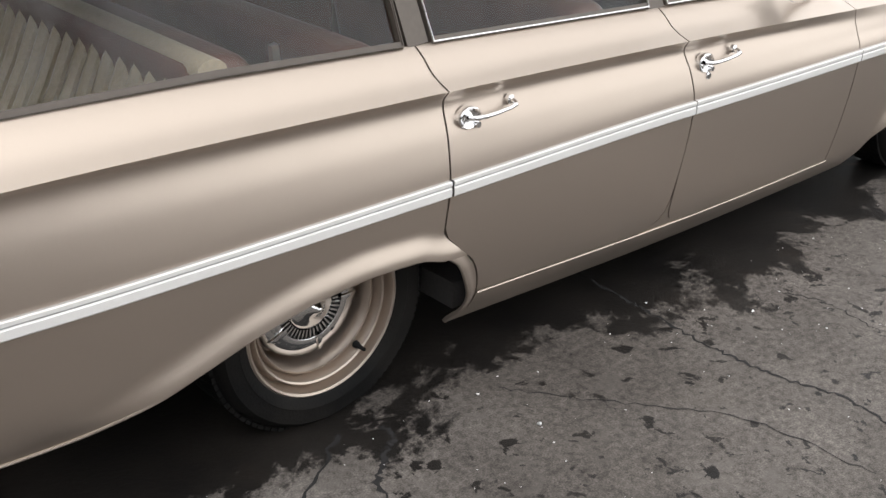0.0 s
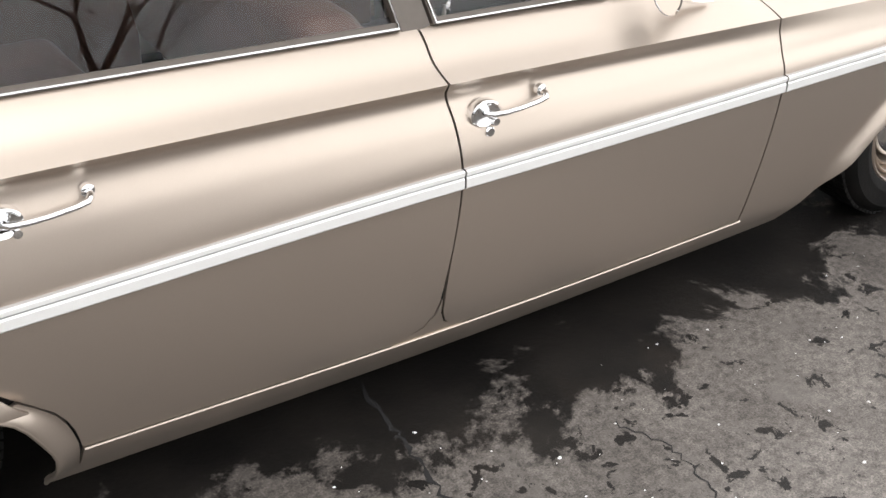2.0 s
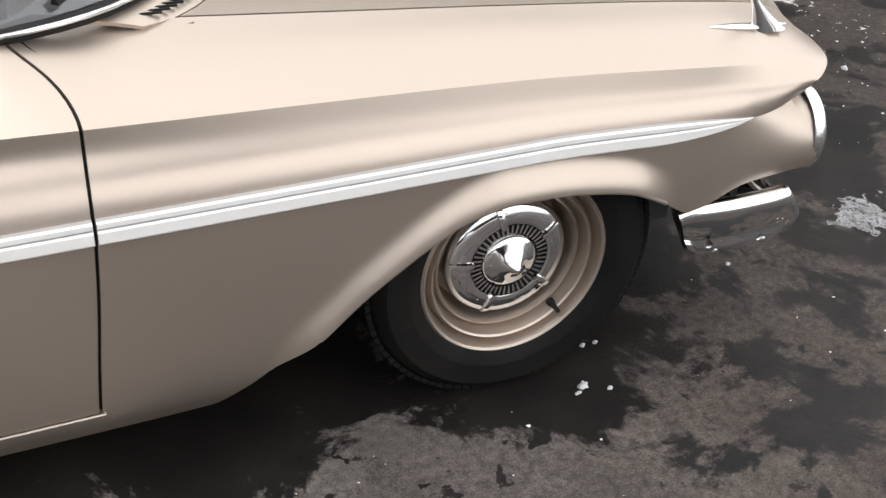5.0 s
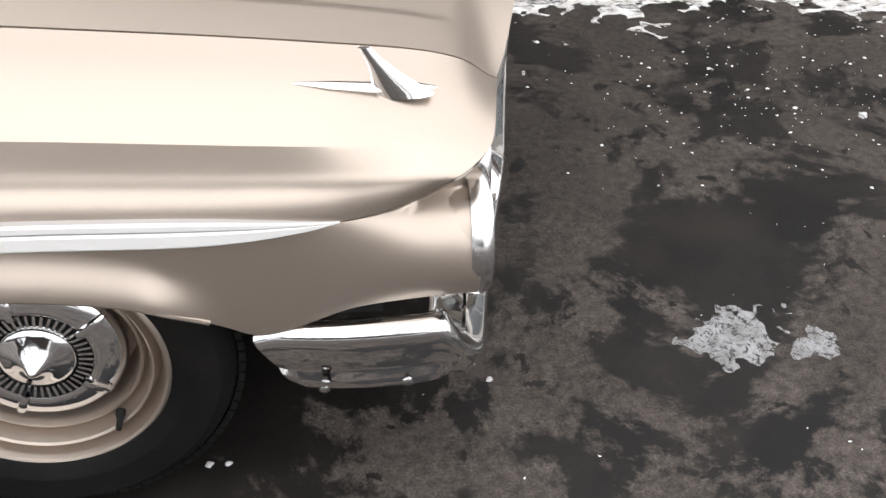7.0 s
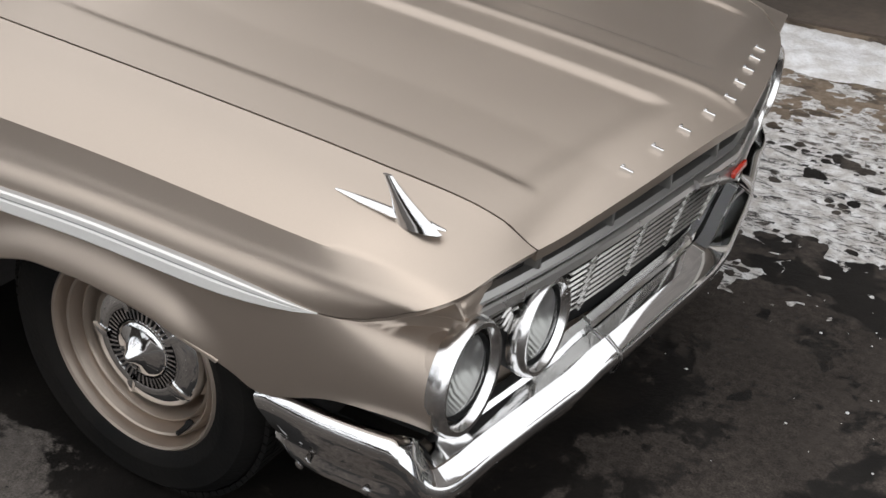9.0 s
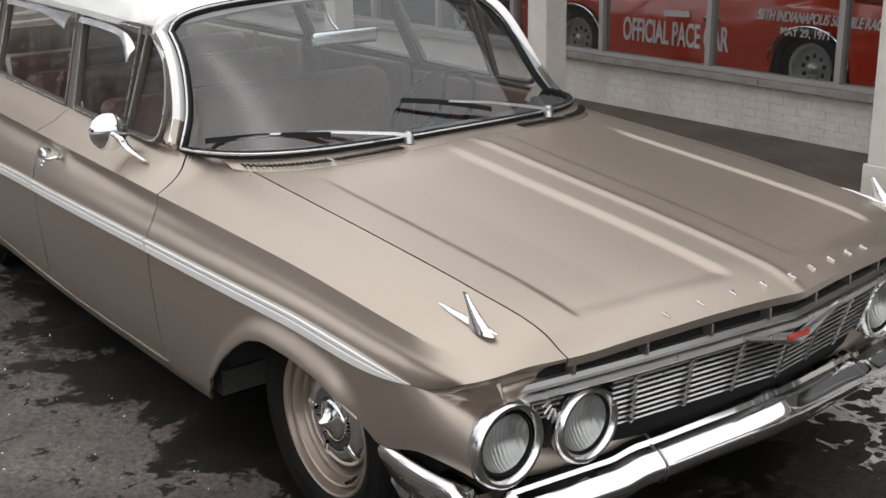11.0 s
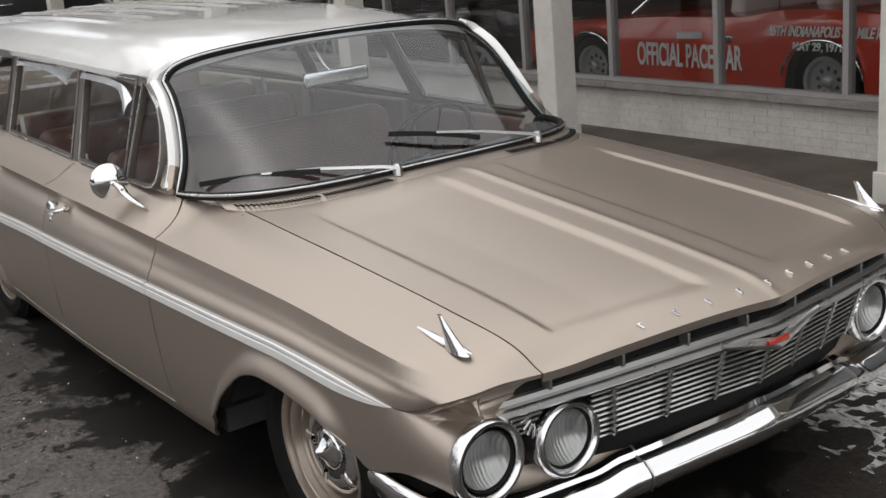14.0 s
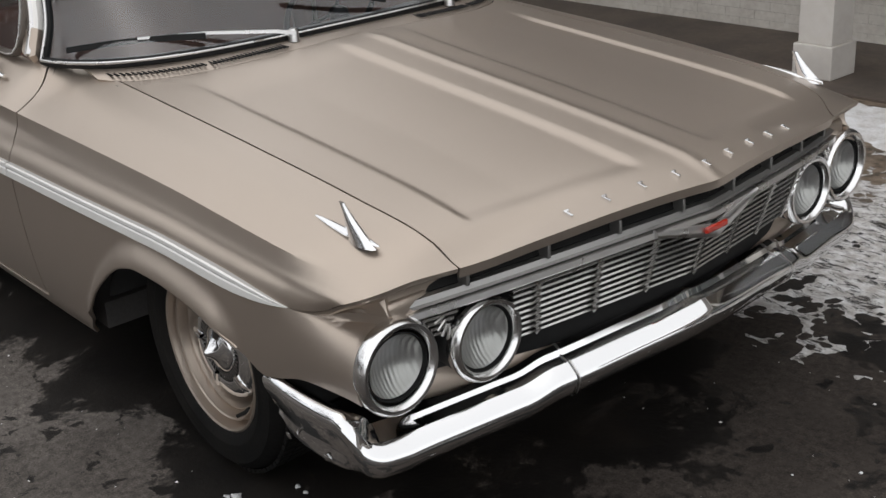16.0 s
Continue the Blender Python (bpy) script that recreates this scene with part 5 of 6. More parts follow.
STONE = material("sill_stone", (.27, .245, .225), rough=.7, spots=(.21, .19, .175), spot_scale=6, grain=.3, grain_scale=50, bump=.2)
PORCH = material("porch_concrete", (.110, .086, .068), rough=.7, spots=(.072, .057, .046), spot_scale=2.5, grain=.35, grain_scale=30, bump=.2)
ALUFRAME = material("window_aluminium", (.42, .40, .385), rough=.4, metal=.5, grain=.1)
# near-black: the unlit room's dimness is put into this wall colour
DARKWALL = material("showroom_dim_wall", (.02, .019, .018), rough=.6, grain=.2)
SHOP_GLASS = glass("shop_glass", (.93, .93, .93), .05, 0.0, .5)
X0, X1 = -11.62, 9.0
bm = bmesh.new()
box(bm, X0, X1, 4.066, 4.25, 0, .343)
wall = tagged(part("wall_north", bm, MORTAR, None, smooth=False), "low white painted brick wall under the shop windows", "wall", kind="structure")
bm = bmesh.new()
box(bm, X0, X1, 3.02, 4.07, 0, .012)
tagged(part("pavement", bm, PORCH, None, smooth=False), "brown-grey concrete walk under the canopy", "pavement", kind="structure")
x = X0
while x < X1:
    w = min(1.55, X1 - x)
    bm = bmesh.new()
    box(bm, x + .003, x + w - .003, 3.985, 4.27, .345, .392)
    part("sill_slab", bm, STONE, wall, smooth=False, bevel=.004)
    x += w
MULL = [-1.745 - 1.045 * k for k in range(-10, 10)]
win = tagged(part("window_1", (lambda b: (box(b, X0, X1, 4.03, 4.09, .394, .425), box(b, X0, X1, 4.03, 4.09, 2.50, 2.56), b)[2])(bmesh.new()), ALUFRAME, None, smooth=False),
             "long shop window in aluminium framing", "window", kind="structure")
for x in MULL:
    bm = bmesh.new()
    box(bm, x - .022, x + .022, 4.02, 4.10, .426, 2.498)
    part("mullion", bm, ALUFRAME, win, smooth=False, bevel=.003)
    bm = bmesh.new()
    box(bm, x + .022, x + 1.023, 4.057, 4.063, .426, 2.498)
    pane = part("pane", bm, SHOP_GLASS, win, smooth=False)
    pane.visible_shadow = False
bm = bmesh.new()
box(bm, X0, X1, 4.03, 4.25, 2.56, 2.70)
tagged(part("wall_header", bm, TRIMP, None, smooth=False), "cream fascia above the shop windows", "wall", kind="structure")
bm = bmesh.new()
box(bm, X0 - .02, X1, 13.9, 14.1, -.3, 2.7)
tagged(part("wall_back", bm, DARKWALL, None, smooth=False), "near-black showroom back wall, the room's dimness in its colour", "wall", kind="structure")
# side walls added to block the bright outside that showed through the panes
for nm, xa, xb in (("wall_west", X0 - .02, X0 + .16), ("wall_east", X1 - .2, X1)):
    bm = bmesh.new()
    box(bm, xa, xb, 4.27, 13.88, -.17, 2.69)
    tagged(part(nm, bm, DARKWALL, None, smooth=False), "added near-black side wall that blocks the bright outside", "wall", kind="structure")
bm = bmesh.new()
box(bm, X0, X1, 4.26, 13.9, -.30, -.18)
tagged(part("floor", bm, material("showroom_floor", (.30, .28, .26), rough=.25, spots=(.24, .225, .21), spot_scale=2), None, smooth=False), "dark polished showroom floor", "floor", kind="structure")
bm = bmesh.new()
box(bm, -17, X1 + .2, 3.10, 14, 2.70, 2.86)
tagged(part("ceiling", bm, TRIMP, None, smooth=False), "flat cream canopy over the shop front", "canopy", kind="structure")

# unseen board over the canopy, added to darken the hood's right half
bm = bmesh.new()
box(bm, -17, X1 + .2, 3.08, 3.40, 2.865, 3.75)
tagged(part("wall_sky_blocker", bm, STONE, None, smooth=False), "unseen brown-grey board added above the canopy to block the sky", "wall", kind="structure")
first_column = None
for k in range(-2, 6):
    x = -.865 - 2.785 * k
    if first_column is None:
        col = first_column = thing("porch_column", "square cream painted porch column with a wider base", "column", (x, 3.30, .012), "porch columns")
        bm = bmesh.new()
        box(bm, -.098, .098, -.098, .098, .175, 2.685)
        part("shaft", bm, TRIMP, col, smooth=False, bevel=.005)
        bm = bmesh.new()
        box(bm, -.115, .115, -.115, .115, 0, .175)
        part("plinth", bm, TRIMP, col, smooth=False, bevel=.006)
    else:
        copy_thing(first_column, Matrix.Translation((x, 3.30, .012)))
bm = bmesh.new()
box(bm, -11.72, -11.55, 3.92, 4.12, 0, 2.69)
tagged(part("trim", bm, TRIMP, None, smooth=False), "cream corner post of the shop front", "trim", kind="structure")


def lettering(text, x0, x1, z0, z1, y, mat, parent, label, slant=0.0):
    """Raised letters in the built-in font, fitted into a box that faces the street."""
    cu = bpy.data.curves.new("lettering", "FONT")
    cu.body, cu.extrude, cu.offset = text, .004, .018
    ob = bpy.data.objects.new("lettering", cu)
    scene.collection.objects.link(ob)
    bpy.context.view_layer.update()
    me = bpy.data.meshes.new_from_object(ob.evaluated_get(bpy.context.evaluated_depsgraph_get()))
    bpy.data.objects.remove(ob)
    xs, ys = [v.co.x for v in me.vertices], [v.co.y for v in me.vertices]
    for v in me.vertices:
        a, b = (v.co.x - min(xs)) / (max(xs) - min(xs)), (v.co.y - min(ys)) / (max(ys) - min(ys))
        v.co = (x0 + (x1 - x0) * a + slant * b, y + v.co.z, z0 + (z1 - z0) * b)
    me.materials.append(mat)
    o = new("lettering", me)
    o.parent = parent
    o["label"] = label
    return o


# ---- other cars ----
def tyre_and_rim(parent, m, r, rim_mat, spokes, rim_r=.62):
    w = new("wheel")
    w.parent = parent
    bm = bmesh.new()
    lathe(bm, [(rim_r * r, .075), (rim_r * r + .02, .095), (.90 * r, .10), (.98 * r, .075), (r, 0), (.98 * r, -.08), (rim_r * r, -.09)], 40, m)
    part("tyre", bm, RUBBER, w)
    bm = bmesh.new()
    lathe(bm, [(rim_r * r, .07), (rim_r * r - .008, .085), (rim_r * r - .025, .08), (rim_r * r - .035, .04), (.05, .03), (0, .03)], 40, m)
    rim = part("rim", bm, DARKMETAL if spokes else rim_mat, w)
    bm = bmesh.new()
    lathe(bm, [(rim_r * r + .004, .074), (rim_r * r, .090), (rim_r * r - .03, .086), (rim_r * r - .034, .07)], 40, m)
    part("rim_ring", bm, rim_mat, w)
    for k in range(spokes):
        bm = bmesh.new()
        box(bm, -.030, .030, .02, rim_r * r - .025, .045, .082, m @ Matrix.Rotation(2 * math.pi * k / spokes, 4, "Z"))
        part("spoke", bm, rim_mat, w, smooth=False, bevel=.012)
    bm = bmesh.new()
    lathe(bm, [(0, .095), (.03, .093), (.045, .08), (.05, .04)], 24, m)
    part("centre_cap", bm, rim_mat, w)
    if not spokes:
        # a pressed steel wheel: slots round the disc
        for k in range(9):
            bm = bmesh.new()
            cushion(bm, -.018, .018, .085, .125, .030, .037, .006)
            bmesh.ops.transform(bm, matrix=m @ Matrix.Rotation(2 * math.pi * k / 9, 4, "Z"), verts=bm.verts)
            part("wheel_slot", bm, DARKMETAL, w)


def lofted(bm, stations, cap=True):
    rows = grid(bm, stations)
    if cap:
        bm.faces.new(rows[0])
        bm.faces.new(rows[-1][::-1])


def parked_car(name, label, at, turn, length, width, roof, belt, nose, tail, paint, wheel_r, wheels, rim_mat, spokes, roof_line, glass_mat=None, group=""):
    """A closed car, its nose along +x before it is turned. roof_line: (x0, x1, x2, x3): foot and top of windscreen and tail."""
    car = thing(name, label, "car", at, group)
    car.rotation_euler = (0, 0, radians(turn))
    h = width / 2
    zlow = wheel_r * .75

    def top(x):
        return knots(x, [(0, belt * .82), (.12, tail), (roof_line[0], belt), (roof_line[3], belt), (length - .35, nose), (length, nose * .78)])

    arch = [(c, wheel_r * 1.16) for c in wheels]
    rows = []
    for x in spaced(0, length, 61):
        e = min(smoothstep(0, .35, x), smoothstep(0, .45, length - x))
        hw = h * (.86 + .14 * e)
        zb = zlow + .12 * (1 - e)
        for c, r in arch:
            d = abs(x - c)
            if d < r:
                zb = max(zb, wheel_r + math.sqrt(r * r - d * d))
        zt = top(x)
        zb = min(zb, zt - .08)
        rows.append([(x, s * y, z) for s, y, z in
                     [(-1, hw * .93, zb)] + [(-1, hw * q, zb + (zt - zb) * f) for q, f in ((.975, .15), (1, .45), (.985, .7), (.955, .93), (.90, 1.0))] + [(1, 0, zt + .03)]
                     + [(1, hw * q, zb + (zt - zb) * f) for q, f in ((.90, 1.0), (.955, .93), (.985, .7), (1, .45), (.975, .15))] + [(1, hw * .93, zb)]])
    bm = bmesh.new()
    lofted(bm, rows)
    body = part("body", bm, paint, car)
    bm = bmesh.new()
    box(bm, .25, length - .3, -h * .9, h * .9, zlow * .9, belt * .75)
    part("underbody", bm, DARKMETAL, car, smooth=False)
    if roof:
        a, b, c, d = roof_line

        def ring(x, z, k):
            return [(x, -k * h, z), (x, -k * h * .92, z)]

        def cabin(x):
            if x < b:
                return belt + (roof - belt) * smoothstep(a, b, x) ** .8
            if x > c:
                return belt + (roof - belt) * (1 - (x - c) / (d - c)) ** .9
            return roof + .02 * math.sin(math.pi * (x - b) / (c - b))

        for nm, mat, f0, f1 in (("window_band", glass_mat or BLACK, 0.0, .86), ("roof_panel", paint, .84, 1.0)):
            rows = []
            for x in spaced(a, d, 41):
                zt = cabin(x)
                pts = []
                for f in spaced(f0, f1, 4):
                    z = belt - .02 + (zt - belt + .02) * f
                    pts.append((x, -h * (.92 - .20 * (z - belt) / max(.2, roof - belt)), z))
                if f1 == 1.0:
                    pts.append((x, 0, zt + .03))
                rows.append(pts + [(p[0], -p[1], p[2]) for p in pts[::-1]])
            bm = bmesh.new()
            grid(bm, rows)
            part(nm, bm, mat, body if nm == "window_band" else car)
        for xb, xt in ((a + .06, b), (a + (d - a) * .36, b + (c - b) * .36), (a + (d - a) * .62, b + (c - b) * .72), (d - .06, c)):
            for s in (-1, 1):
                bm = bmesh.new()
                sweep(bm, [(xb, s * h * .925, belt - .03), (xt, s * h * .735, roof - .05)], [(-.03, -.01), (.03, -.01), (.03, .01), (-.03, .01)], up=(0, s, .3))
                part("roof_pillar", bm, paint if name != "suv" else BLACK, body)
    for s in (-1, 1):
        for c in wheels:
            tyre_and_rim(car, Matrix.Translation((c, s * (h - .13), wheel_r)) @ Matrix.Rotation(radians(-90 * s), 4, "X"), wheel_r, rim_mat, spokes)
        for f in (.40, .62):
            bm = bmesh.new()
            x = length * f
            sweep(bm, [(x - .10, s * h * .985, belt - .13), (x - .06, s * (h + .02), belt - .125), (x + .06, s * (h + .02), belt - .125), (x + .10, s * h * .985, belt - .13)], disc(.013, 8), up=(0, s, 0))
            part("door_handle", bm, CHROME, body)
        bm = bmesh.new()
        cushion(bm, roof_line[3] - .42, roof_line[3] - .25, min(s * (h - .02), s * (h + .16)), max(s * (h - .02), s * (h + .16)), belt - .02, belt + .13, .03)
        part("door_mirror", bm, paint, car)
        bm = bmesh.new()
        cushion(bm, .02, .22, min(s * h * .62, s * h * .95), max(s * h * .62, s * h * .95), belt - .22, belt - .04, .04)
        part("tail_lamp", bm, material("tail_lamp_red", (.25, .03, .03), rough=.2, coat=.5) if name != "suv" else TAIL, car)
    return car


TAIL = material("tail_lamp_pale", (.42, .26, .25), rough=.2, coat=.5)
SUVGREY = material("suv_dark_grey", (.060, .063, .072), rough=.28, metal=.3, coat=.4, spots=(.05, .05, .052), spot_scale=3)
SILVER = material("alloy_silver", (.55, .55, .55), rough=.35, metal=.8)
VANWHITE = material("car_white", (.70, .71, .72), rough=.35, spots=(.6, .6, .6), spot_scale=3, coat=.3)
CARBLUE = material("car_bluegrey", (.10, .12, .14), rough=.3, metal=.3, coat=.4)
DARKGLASS = material("dark_car_glass", (.012, .013, .015), rough=.1, spec=.2)

suv = parked_car("suv", "dark grey sport utility vehicle parked across the lot", (-18.15, .06, 0), 90, 5.15, 2.0, 1.64, 1.12, .98, 1.02, SUVGREY, .375, (1.18, 4.2), SILVER, 6, (.15, .75, 2.7, 3.75), DARKGLASS)
bm = bmesh.new()
cushion(bm, -.08, .30, -.95, .95, .42, .66, .06)
part("rear_bumper", bm, SUVGREY, suv)
bm = bmesh.new()
cushion(bm, .12, .55, -.66, .66, 1.62, 1.675, .02)
part("roof_spoiler", bm, VANWHITE, suv, "snow-dusted roof spoiler")
for s in (-1, 1):
    bm = bmesh.new()
    sweep(bm, [(.7, s * .70, 1.64), (1.0, s * .72, 1.69), (2.5, s * .72, 1.69), (2.8, s * .70, 1.62)], disc(.018, 8))
    part("roof_rail", bm, SILVER, suv)
parked_car("van", "white van parked behind the dark vehicle", (-23.5, -4.2, 0), 90, 5.6, 2.1, 2.15, 1.25, 1.1, 1.2, VANWHITE, .36, (1.1, 4.4), SILVER, 5, (.05, .15, 4.0, 4.9), DARKGLASS)
parked_car("sedan", "dark sedan with snow on its hood", (-27.5, 5.2, 0), 75, 4.7, 1.8, 1.42, .92, .78, .85, CARBLUE, .33, (1.0, 3.7), SILVER, 5, (.5, 1.1, 2.8, 3.5), DARKGLASS, "far parked cars")
parked_car("sedan", "white sedan parked far across the lot", (-29.0, 2.0, 0), 100, 4.7, 1.8, 1.42, .92, .78, .85, VANWHITE, .33, (1.0, 3.7), SILVER, 5, (.5, 1.1, 2.8, 3.5), DARKGLASS, "far parked cars")
# cars across the lot, seen in the shop glass and the chrome
parked_car("pickup_truck", "white pickup truck parked far across the lot", (-37.0, -22.0, 0), 28, 5.6, 2.0, 1.82, 1.15, 1.08, 1.12, VANWHITE, .40, (1.2, 4.5), SILVER, 5, (1.75, 2.0, 3.1, 3.9), DARKGLASS)
parked_car("sedan", "pale sedan parked opposite the shop", (-5.6, -11.5, 0), 40, 4.8, 1.85, 1.45, .95, .82, .88, VANWHITE, .33, (1.0, 3.8), SILVER, 5, (.5, 1.1, 2.8, 3.6), DARKGLASS, "far parked cars")
parked_car("sedan", "blue-grey sedan parked opposite the shop", (-17.0, -9.0, 0), 10, 4.7, 1.8, 1.42, .92, .80, .85, CARBLUE, .33, (1.0, 3.7), SILVER, 5, (.5, 1.1, 2.8, 3.5), DARKGLASS, "far parked cars")
parked_car("sedan", "black coupe inside the showroom", (-12.2, 6.4, -.18), 12, 4.7, 1.8, 1.30, .88, .80, .85, material("car_black", (.012, .012, .013), rough=.2, coat=.6), .32, (1.0, 3.7), SILVER, 5, (.6, 1.3, 2.5, 3.3), DARKGLASS, "showroom cars")
parked_car("sedan", "maroon sedan inside the showroom", (-16.5, 7.8, -.18), 8, 4.7, 1.8, 1.35, .9, .82, .86, material("car_maroon", (.10, .015, .015), rough=.2, coat=.6), .32, (1.0, 3.7), SILVER, 5, (.6, 1.3, 2.5, 3.3), DARKGLASS, "showroom cars")

# the red open car in the showroom: nose towards -x
RED = material("pace_car_red", (.60, .050, .022), rough=.16, coat=.8, spots=(.55, .044, .020), spot_scale=2)
LETTER = material("white_lettering", (.85, .84, .81), rough=.5, grain=.15)
SEATWHITE = material("white_vinyl", (.62, .60, .57), rough=.5)
F = -.18
red = thing("convertible", "red open convertible with white side lettering in the showroom", "car", (0, 0, 0))
rows = []
for x in spaced(-7.15, -2.30, 97):
    t = (x + 7.15) / 4.85
    e = min(smoothstep(0, .09, t), smoothstep(0, .07, 1 - t))
    hw = .97 * (.84 + .16 * e)
    zt = F + knots(t, [(0, .66), (.06, .74), (.30, .82), (.42, .85), (.62, .86), (.72, .93), (.92, .90), (1, .78)])
    zb = F + .20 + .12 * (1 - e)
    for c in (-6.03, -3.25):
        d = abs(x - c)
        if d < .39:
            zb = max(zb, F + .34 + .85 * math.sqrt(.39 * .39 - d * d))
    y0 = 6.80
    rows.append([(x, y0 + s * hw * q, zb + (zt - zb) * f) for s, q, f in ((-1, .95, 0), (-1, .985, .25), (-1, 1, .55), (-1, .985, .75), (-1, .93, .97), (-1, .86, 1), (1, .86, 1), (1, .93, .97), (1, 1, .55), (1, .95, 0))])
bm = bmesh.new()
lofted(bm, rows)
redbody = part("body", bm, RED, red)
bm = bmesh.new()
box(bm, -7.0, -2.4, 6.0, 7.6, F + .18, F + .62)
part("underbody", bm, DARKMETAL, red, smooth=False)
for c in (-6.03, -3.25):
    for s in (-1, 1):
        tyre_and_rim(red, Matrix.Translation((c, 6.80 + s * .83, F + .325)) @ Matrix.Rotation(radians(-90 * s), 4, "X"), .325, material("wheel_grey", (.52, .52, .50), rough=.35, metal=.7), 0, .64)
    bm = bmesh.new()
    sweep(bm, [(c + .395 * math.cos(a), 5.825, F + .34 + .85 * .395 * math.sin(a)) for a in spaced(radians(5), radians(175), 24)], disc(.010, 8), up=(0, 1, 0))
    part("arch_moulding", bm, CHROME, redbody)
bm = bmesh.new()
sweep(bm, [(-5.55, 6.0, F + .85), (-5.10, 6.12, F + 1.18), (-5.06, 6.8, F + 1.24), (-5.10, 7.48, F + 1.18), (-5.55, 7.6, F + .85)], disc(.018, 8), up=(1, 0, .2))
part("windscreen_frame", bm, CHROME, red)
for x, y in ((-4.55, 6.45), (-4.55, 7.15), (-3.65, 6.8)):
    bm = bmesh.new()
    cushion(bm, x, x + .16, y - .28 if x < -4 else 6.2, y + .28 if x < -4 else 7.4, F + .55, F + 1.06, .06, -.08)
    part("seat_back", bm, SEATWHITE, red, "white vinyl seat back")
lettering("OFFICIAL PACE CAR", -5.33, -4.06, F + .385, F + .605, 5.822, LETTER, red, "white lettering on the door")
lettering("55TH INDIANAPOLIS 500 MILE RACE", -3.77, -2.55, F + .70, F + .79, 5.822, LETTER, red, "white lettering on the rear flank", .02)
lettering("MAY 29, 1971", -3.52, -3.05, F + .575, F + .655, 5.822, LETTER, red, "white lettering on the rear flank")
bm = bmesh.new()
sweep(bm, [(-4.82, 5.826, F + .675), (-4.52, 5.826, F + .685)], [(-.004, -.028), (.004, -.028), (.004, .028), (-.004, .028)])
part("name_bar", bm, LETTER, redbody, "plain white bar")
bm = bmesh.new()
cushion(bm, -4.34, -4.16, 5.80, 5.84, F + .635, F + .69, .012)
part("door_handle", bm, CHROME, redbody)

# ---- trees at the edges of the lot ----
BARK = material("dark_bark", (.045, .036, .03), rough=.9, spots=(.07, .058, .05), spot_scale=8, grain=.4, grain_scale=40, bump=.6, bump_scale=25)
NEEDLE = material("dark_needles", (.022, .028, .018), rough=.8, spots=(.04, .042, .03), spot_scale=6)


def tree(at, height, seed, needles=False, spread=1.0):
    rnd = random.Random(seed)
    t = thing("tree", "tall dark evergreen with drooping branches" if needles else "bare winter tree with dark branches", "tree", at, "trees round the lot")
    bm = bmesh.new()
    tips = []

    def limb(p, d, length, r, level):
        pts = [p]
        q, dirn = p.copy(), d.copy()
        n = 6
        for i in range(n):
            dirn = (dirn + Vector((rnd.gauss(0, .10), rnd.gauss(0, .10), .05 if level else .0))).normalized()
            q = q + dirn * length / n
            pts.append(q.copy())
            if level < 3 and i >= (2 if level == 0 else 1):
                for _ in range(2 if level < 2 else 2):
                    a = rnd.uniform(0, 2 * math.pi)
                    out = (dirn * .55 + Vector((math.cos(a), math.sin(a), rnd.uniform(-.1, .4))) * .75 * spread).normalized()
                    limb(q.copy(), out, length * rnd.uniform(.35, .55), r * (1 - i / (n + 2)) * .5, level + 1)
        tips.append(q)
        sweep(bm, pts, lambda s: disc(r * (1 - .75 * s) + .004, 7 if level < 2 else 4), up=(.3, .9, .1))

    limb(Vector((0, 0, 0)), Vector((0, 0, 1)), height, height * .022 + .05, 0)
    part("trunk", bm, BARK, t)
    if needles:
        verts, faces = [], []
        for p in tips:
            for _ in range(16):
                c = p + Vector((rnd.gauss(0, .35), rnd.gauss(0, .35), rnd.gauss(-.15, .3)))
                u = Vector((rnd.gauss(0, 1), rnd.gauss(0, 1), rnd.gauss(-.6, .5))).normalized() * rnd.uniform(.10, .22)
                w = u.orthogonal().normalized() * .035
                b0 = len(verts)
                verts += [c - u - w, c + u, c - u + w]
                faces.append((b0, b0 + 1, b0 + 2))
        me = bpy.data.meshes.new("crown")
        me.from_pydata(verts, [], faces)
        me.materials.append(NEEDLE)
        o = new("crown", me)
        o.parent = t
    return t


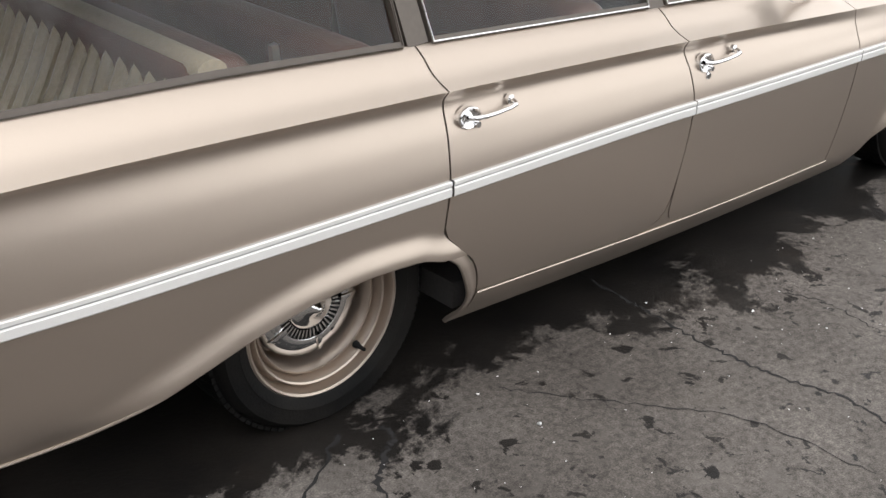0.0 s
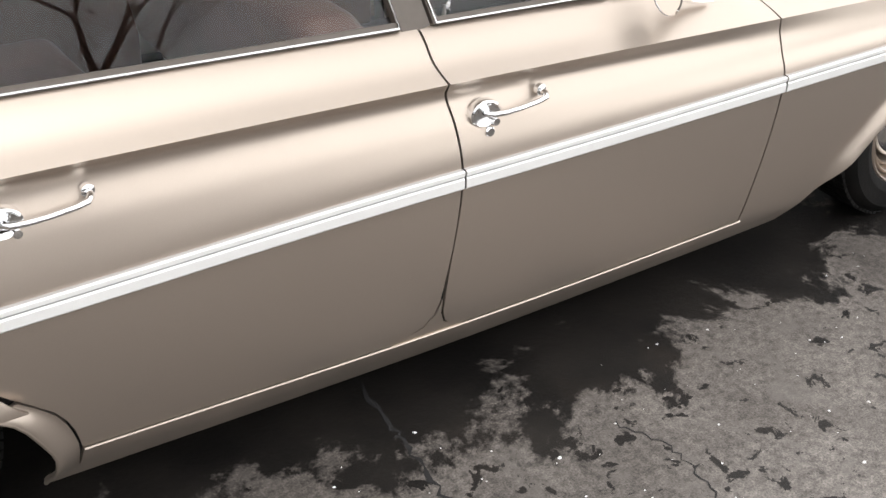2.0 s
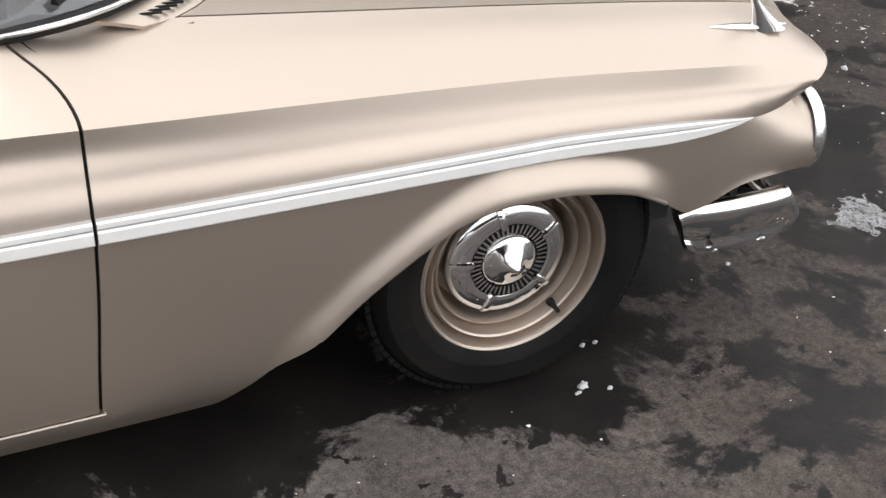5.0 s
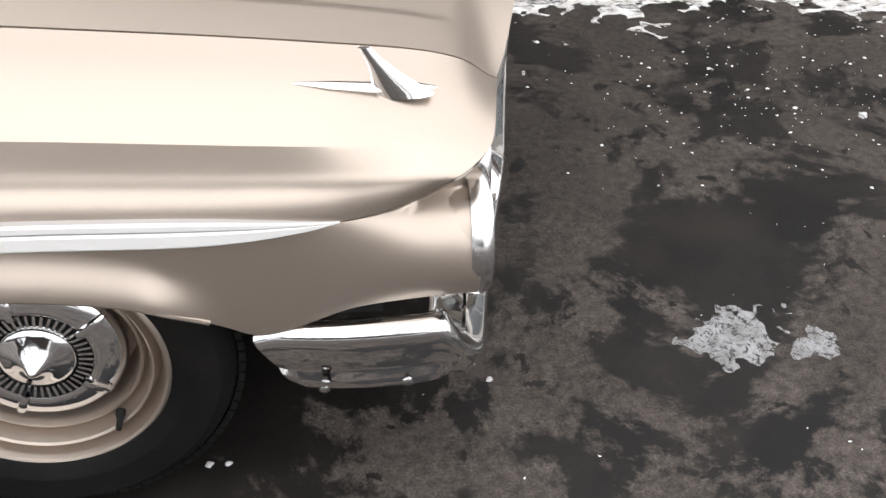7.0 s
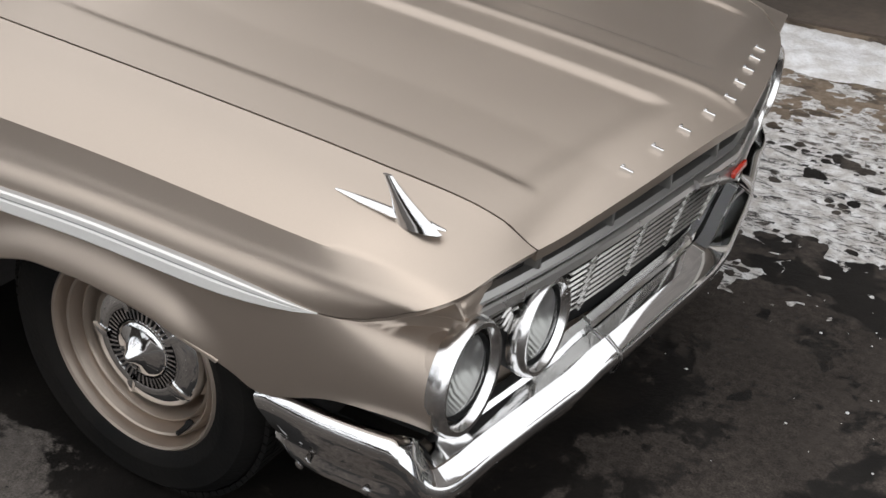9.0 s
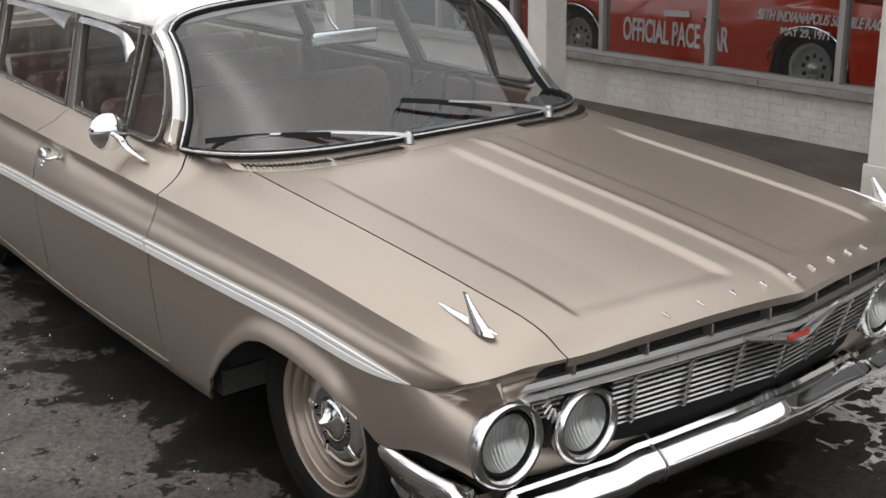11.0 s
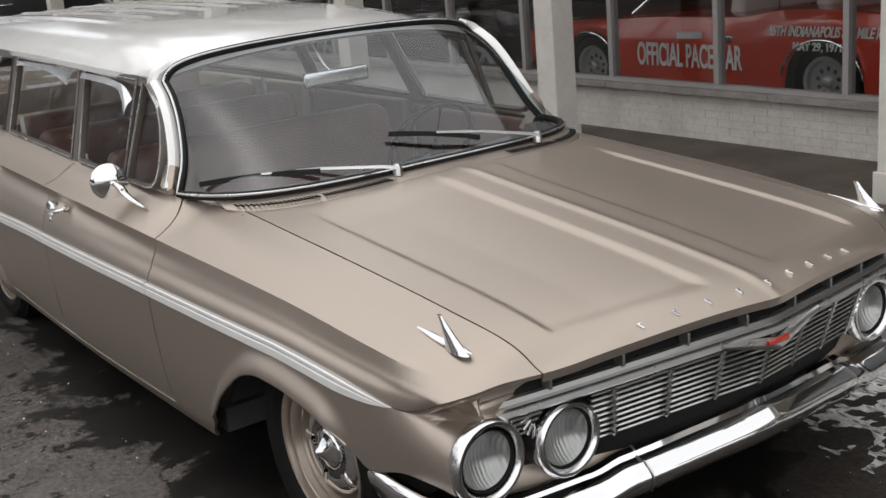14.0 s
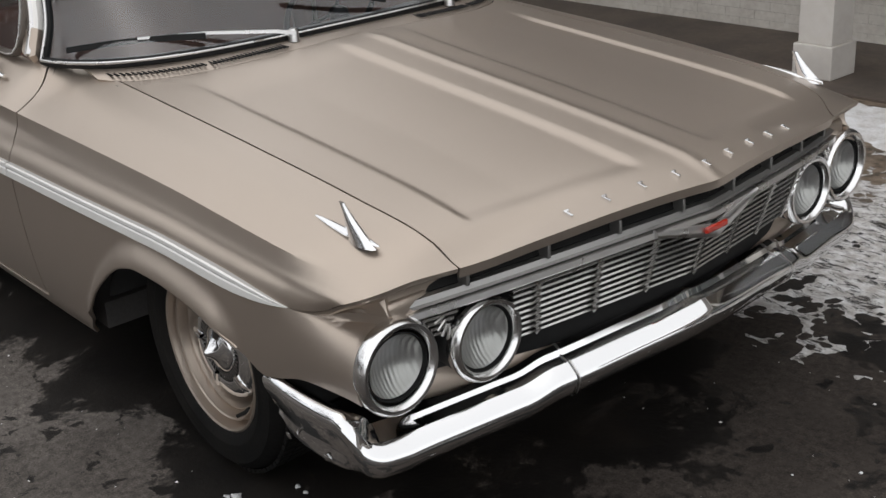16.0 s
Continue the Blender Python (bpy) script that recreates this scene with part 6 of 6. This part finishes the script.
for i, (x, y, h, ev) in enumerate(((-24.5, -1.9, 9, False), (-30, 7.2, 9, False), (-34, 1.0, 10, True), (-35, 4.5, 11, True), (-36, 9.0, 10, True), (-33, -4.0, 10, True), (-38, 13.0, 11, True), (-37, -9, 10, True))):
    tree((x, y, 0), h, 20 + i, ev)
for i, (x, y, h) in enumerate(((-9.5, -17, 9), (-4.5, -20, 10), (-15, -21, 9), (3.5, -24, 9), (-20, -16, 10))):
    tree((x, y, 0), h, 60 + i, False, 1.2)
# far woods closing the view
for nm, pts in (("far_woods", [(-62, -70), (-58, -30), (-55, 0), (-56, 30), (-60, 70)]), ("far_woods", [(-60, -46), (-40, -39), (-22, -34), (-8, -32), (6, -33)])):
    rnd = random.Random(len(pts) + int(pts[0][1]))
    verts, faces = [], []
    curve = plan_curve([(x, y, 0) for x, y in pts], 10)
    for p in curve:
        for _ in range(3000 if pts[0][0] < -61 else 4200):
            c = p + Vector((rnd.gauss(0, 2.5), rnd.gauss(0, 2.5), abs(rnd.gauss(0, 5.0 if pts[0][0] < -61 else 3.0)) + .2))
            u = Vector((rnd.gauss(0, .7), rnd.gauss(0, .7), rnd.uniform(.5, 1.8)))
            w = Vector((rnd.gauss(0, .018), rnd.gauss(0, .018), 0))
            b0 = len(verts)
            verts += [c - w, c + w, c + u]
            faces.append((b0, b0 + 1, b0 + 2))
    me = bpy.data.meshes.new(nm)
    me.from_pydata(verts, [], faces)
    me.materials.append(BARK)
    tagged(new(nm, me), "dark leafless woods at the edge of the lot", "woods", kind="stuff")

# ---- bricks of the low wall, course by course ----
brick = None
loose = bmesh.new()
for row in range(6):
    z0 = .004 + row * .0565
    x = X0 + (.11 if row % 2 else 0)
    while x < X1 - .25:
        if -5.6 < x < .9:
            if brick is None:
                bm = bmesh.new()
                box(bm, .0015, .2185, 4.0630, 4.07, .0012, .0553)
                brick = part("brick", bm, WALLW, wall, smooth=False)
                brick.location = (x, 0, z0)
            else:
                ob = new("brick", brick.data)
                ob.parent = wall
                ob.location = (x, .0006 * noise.noise(Vector((x * 5, row, 0))), z0)
        else:
            box(loose, x + .0015, x + .2185, 4.0630, 4.07, z0 + .0012, z0 + .0553)
        x += .22
o = part("far_bricks", loose, WALLW, wall, smooth=False)
o["kind"] = "stuff"
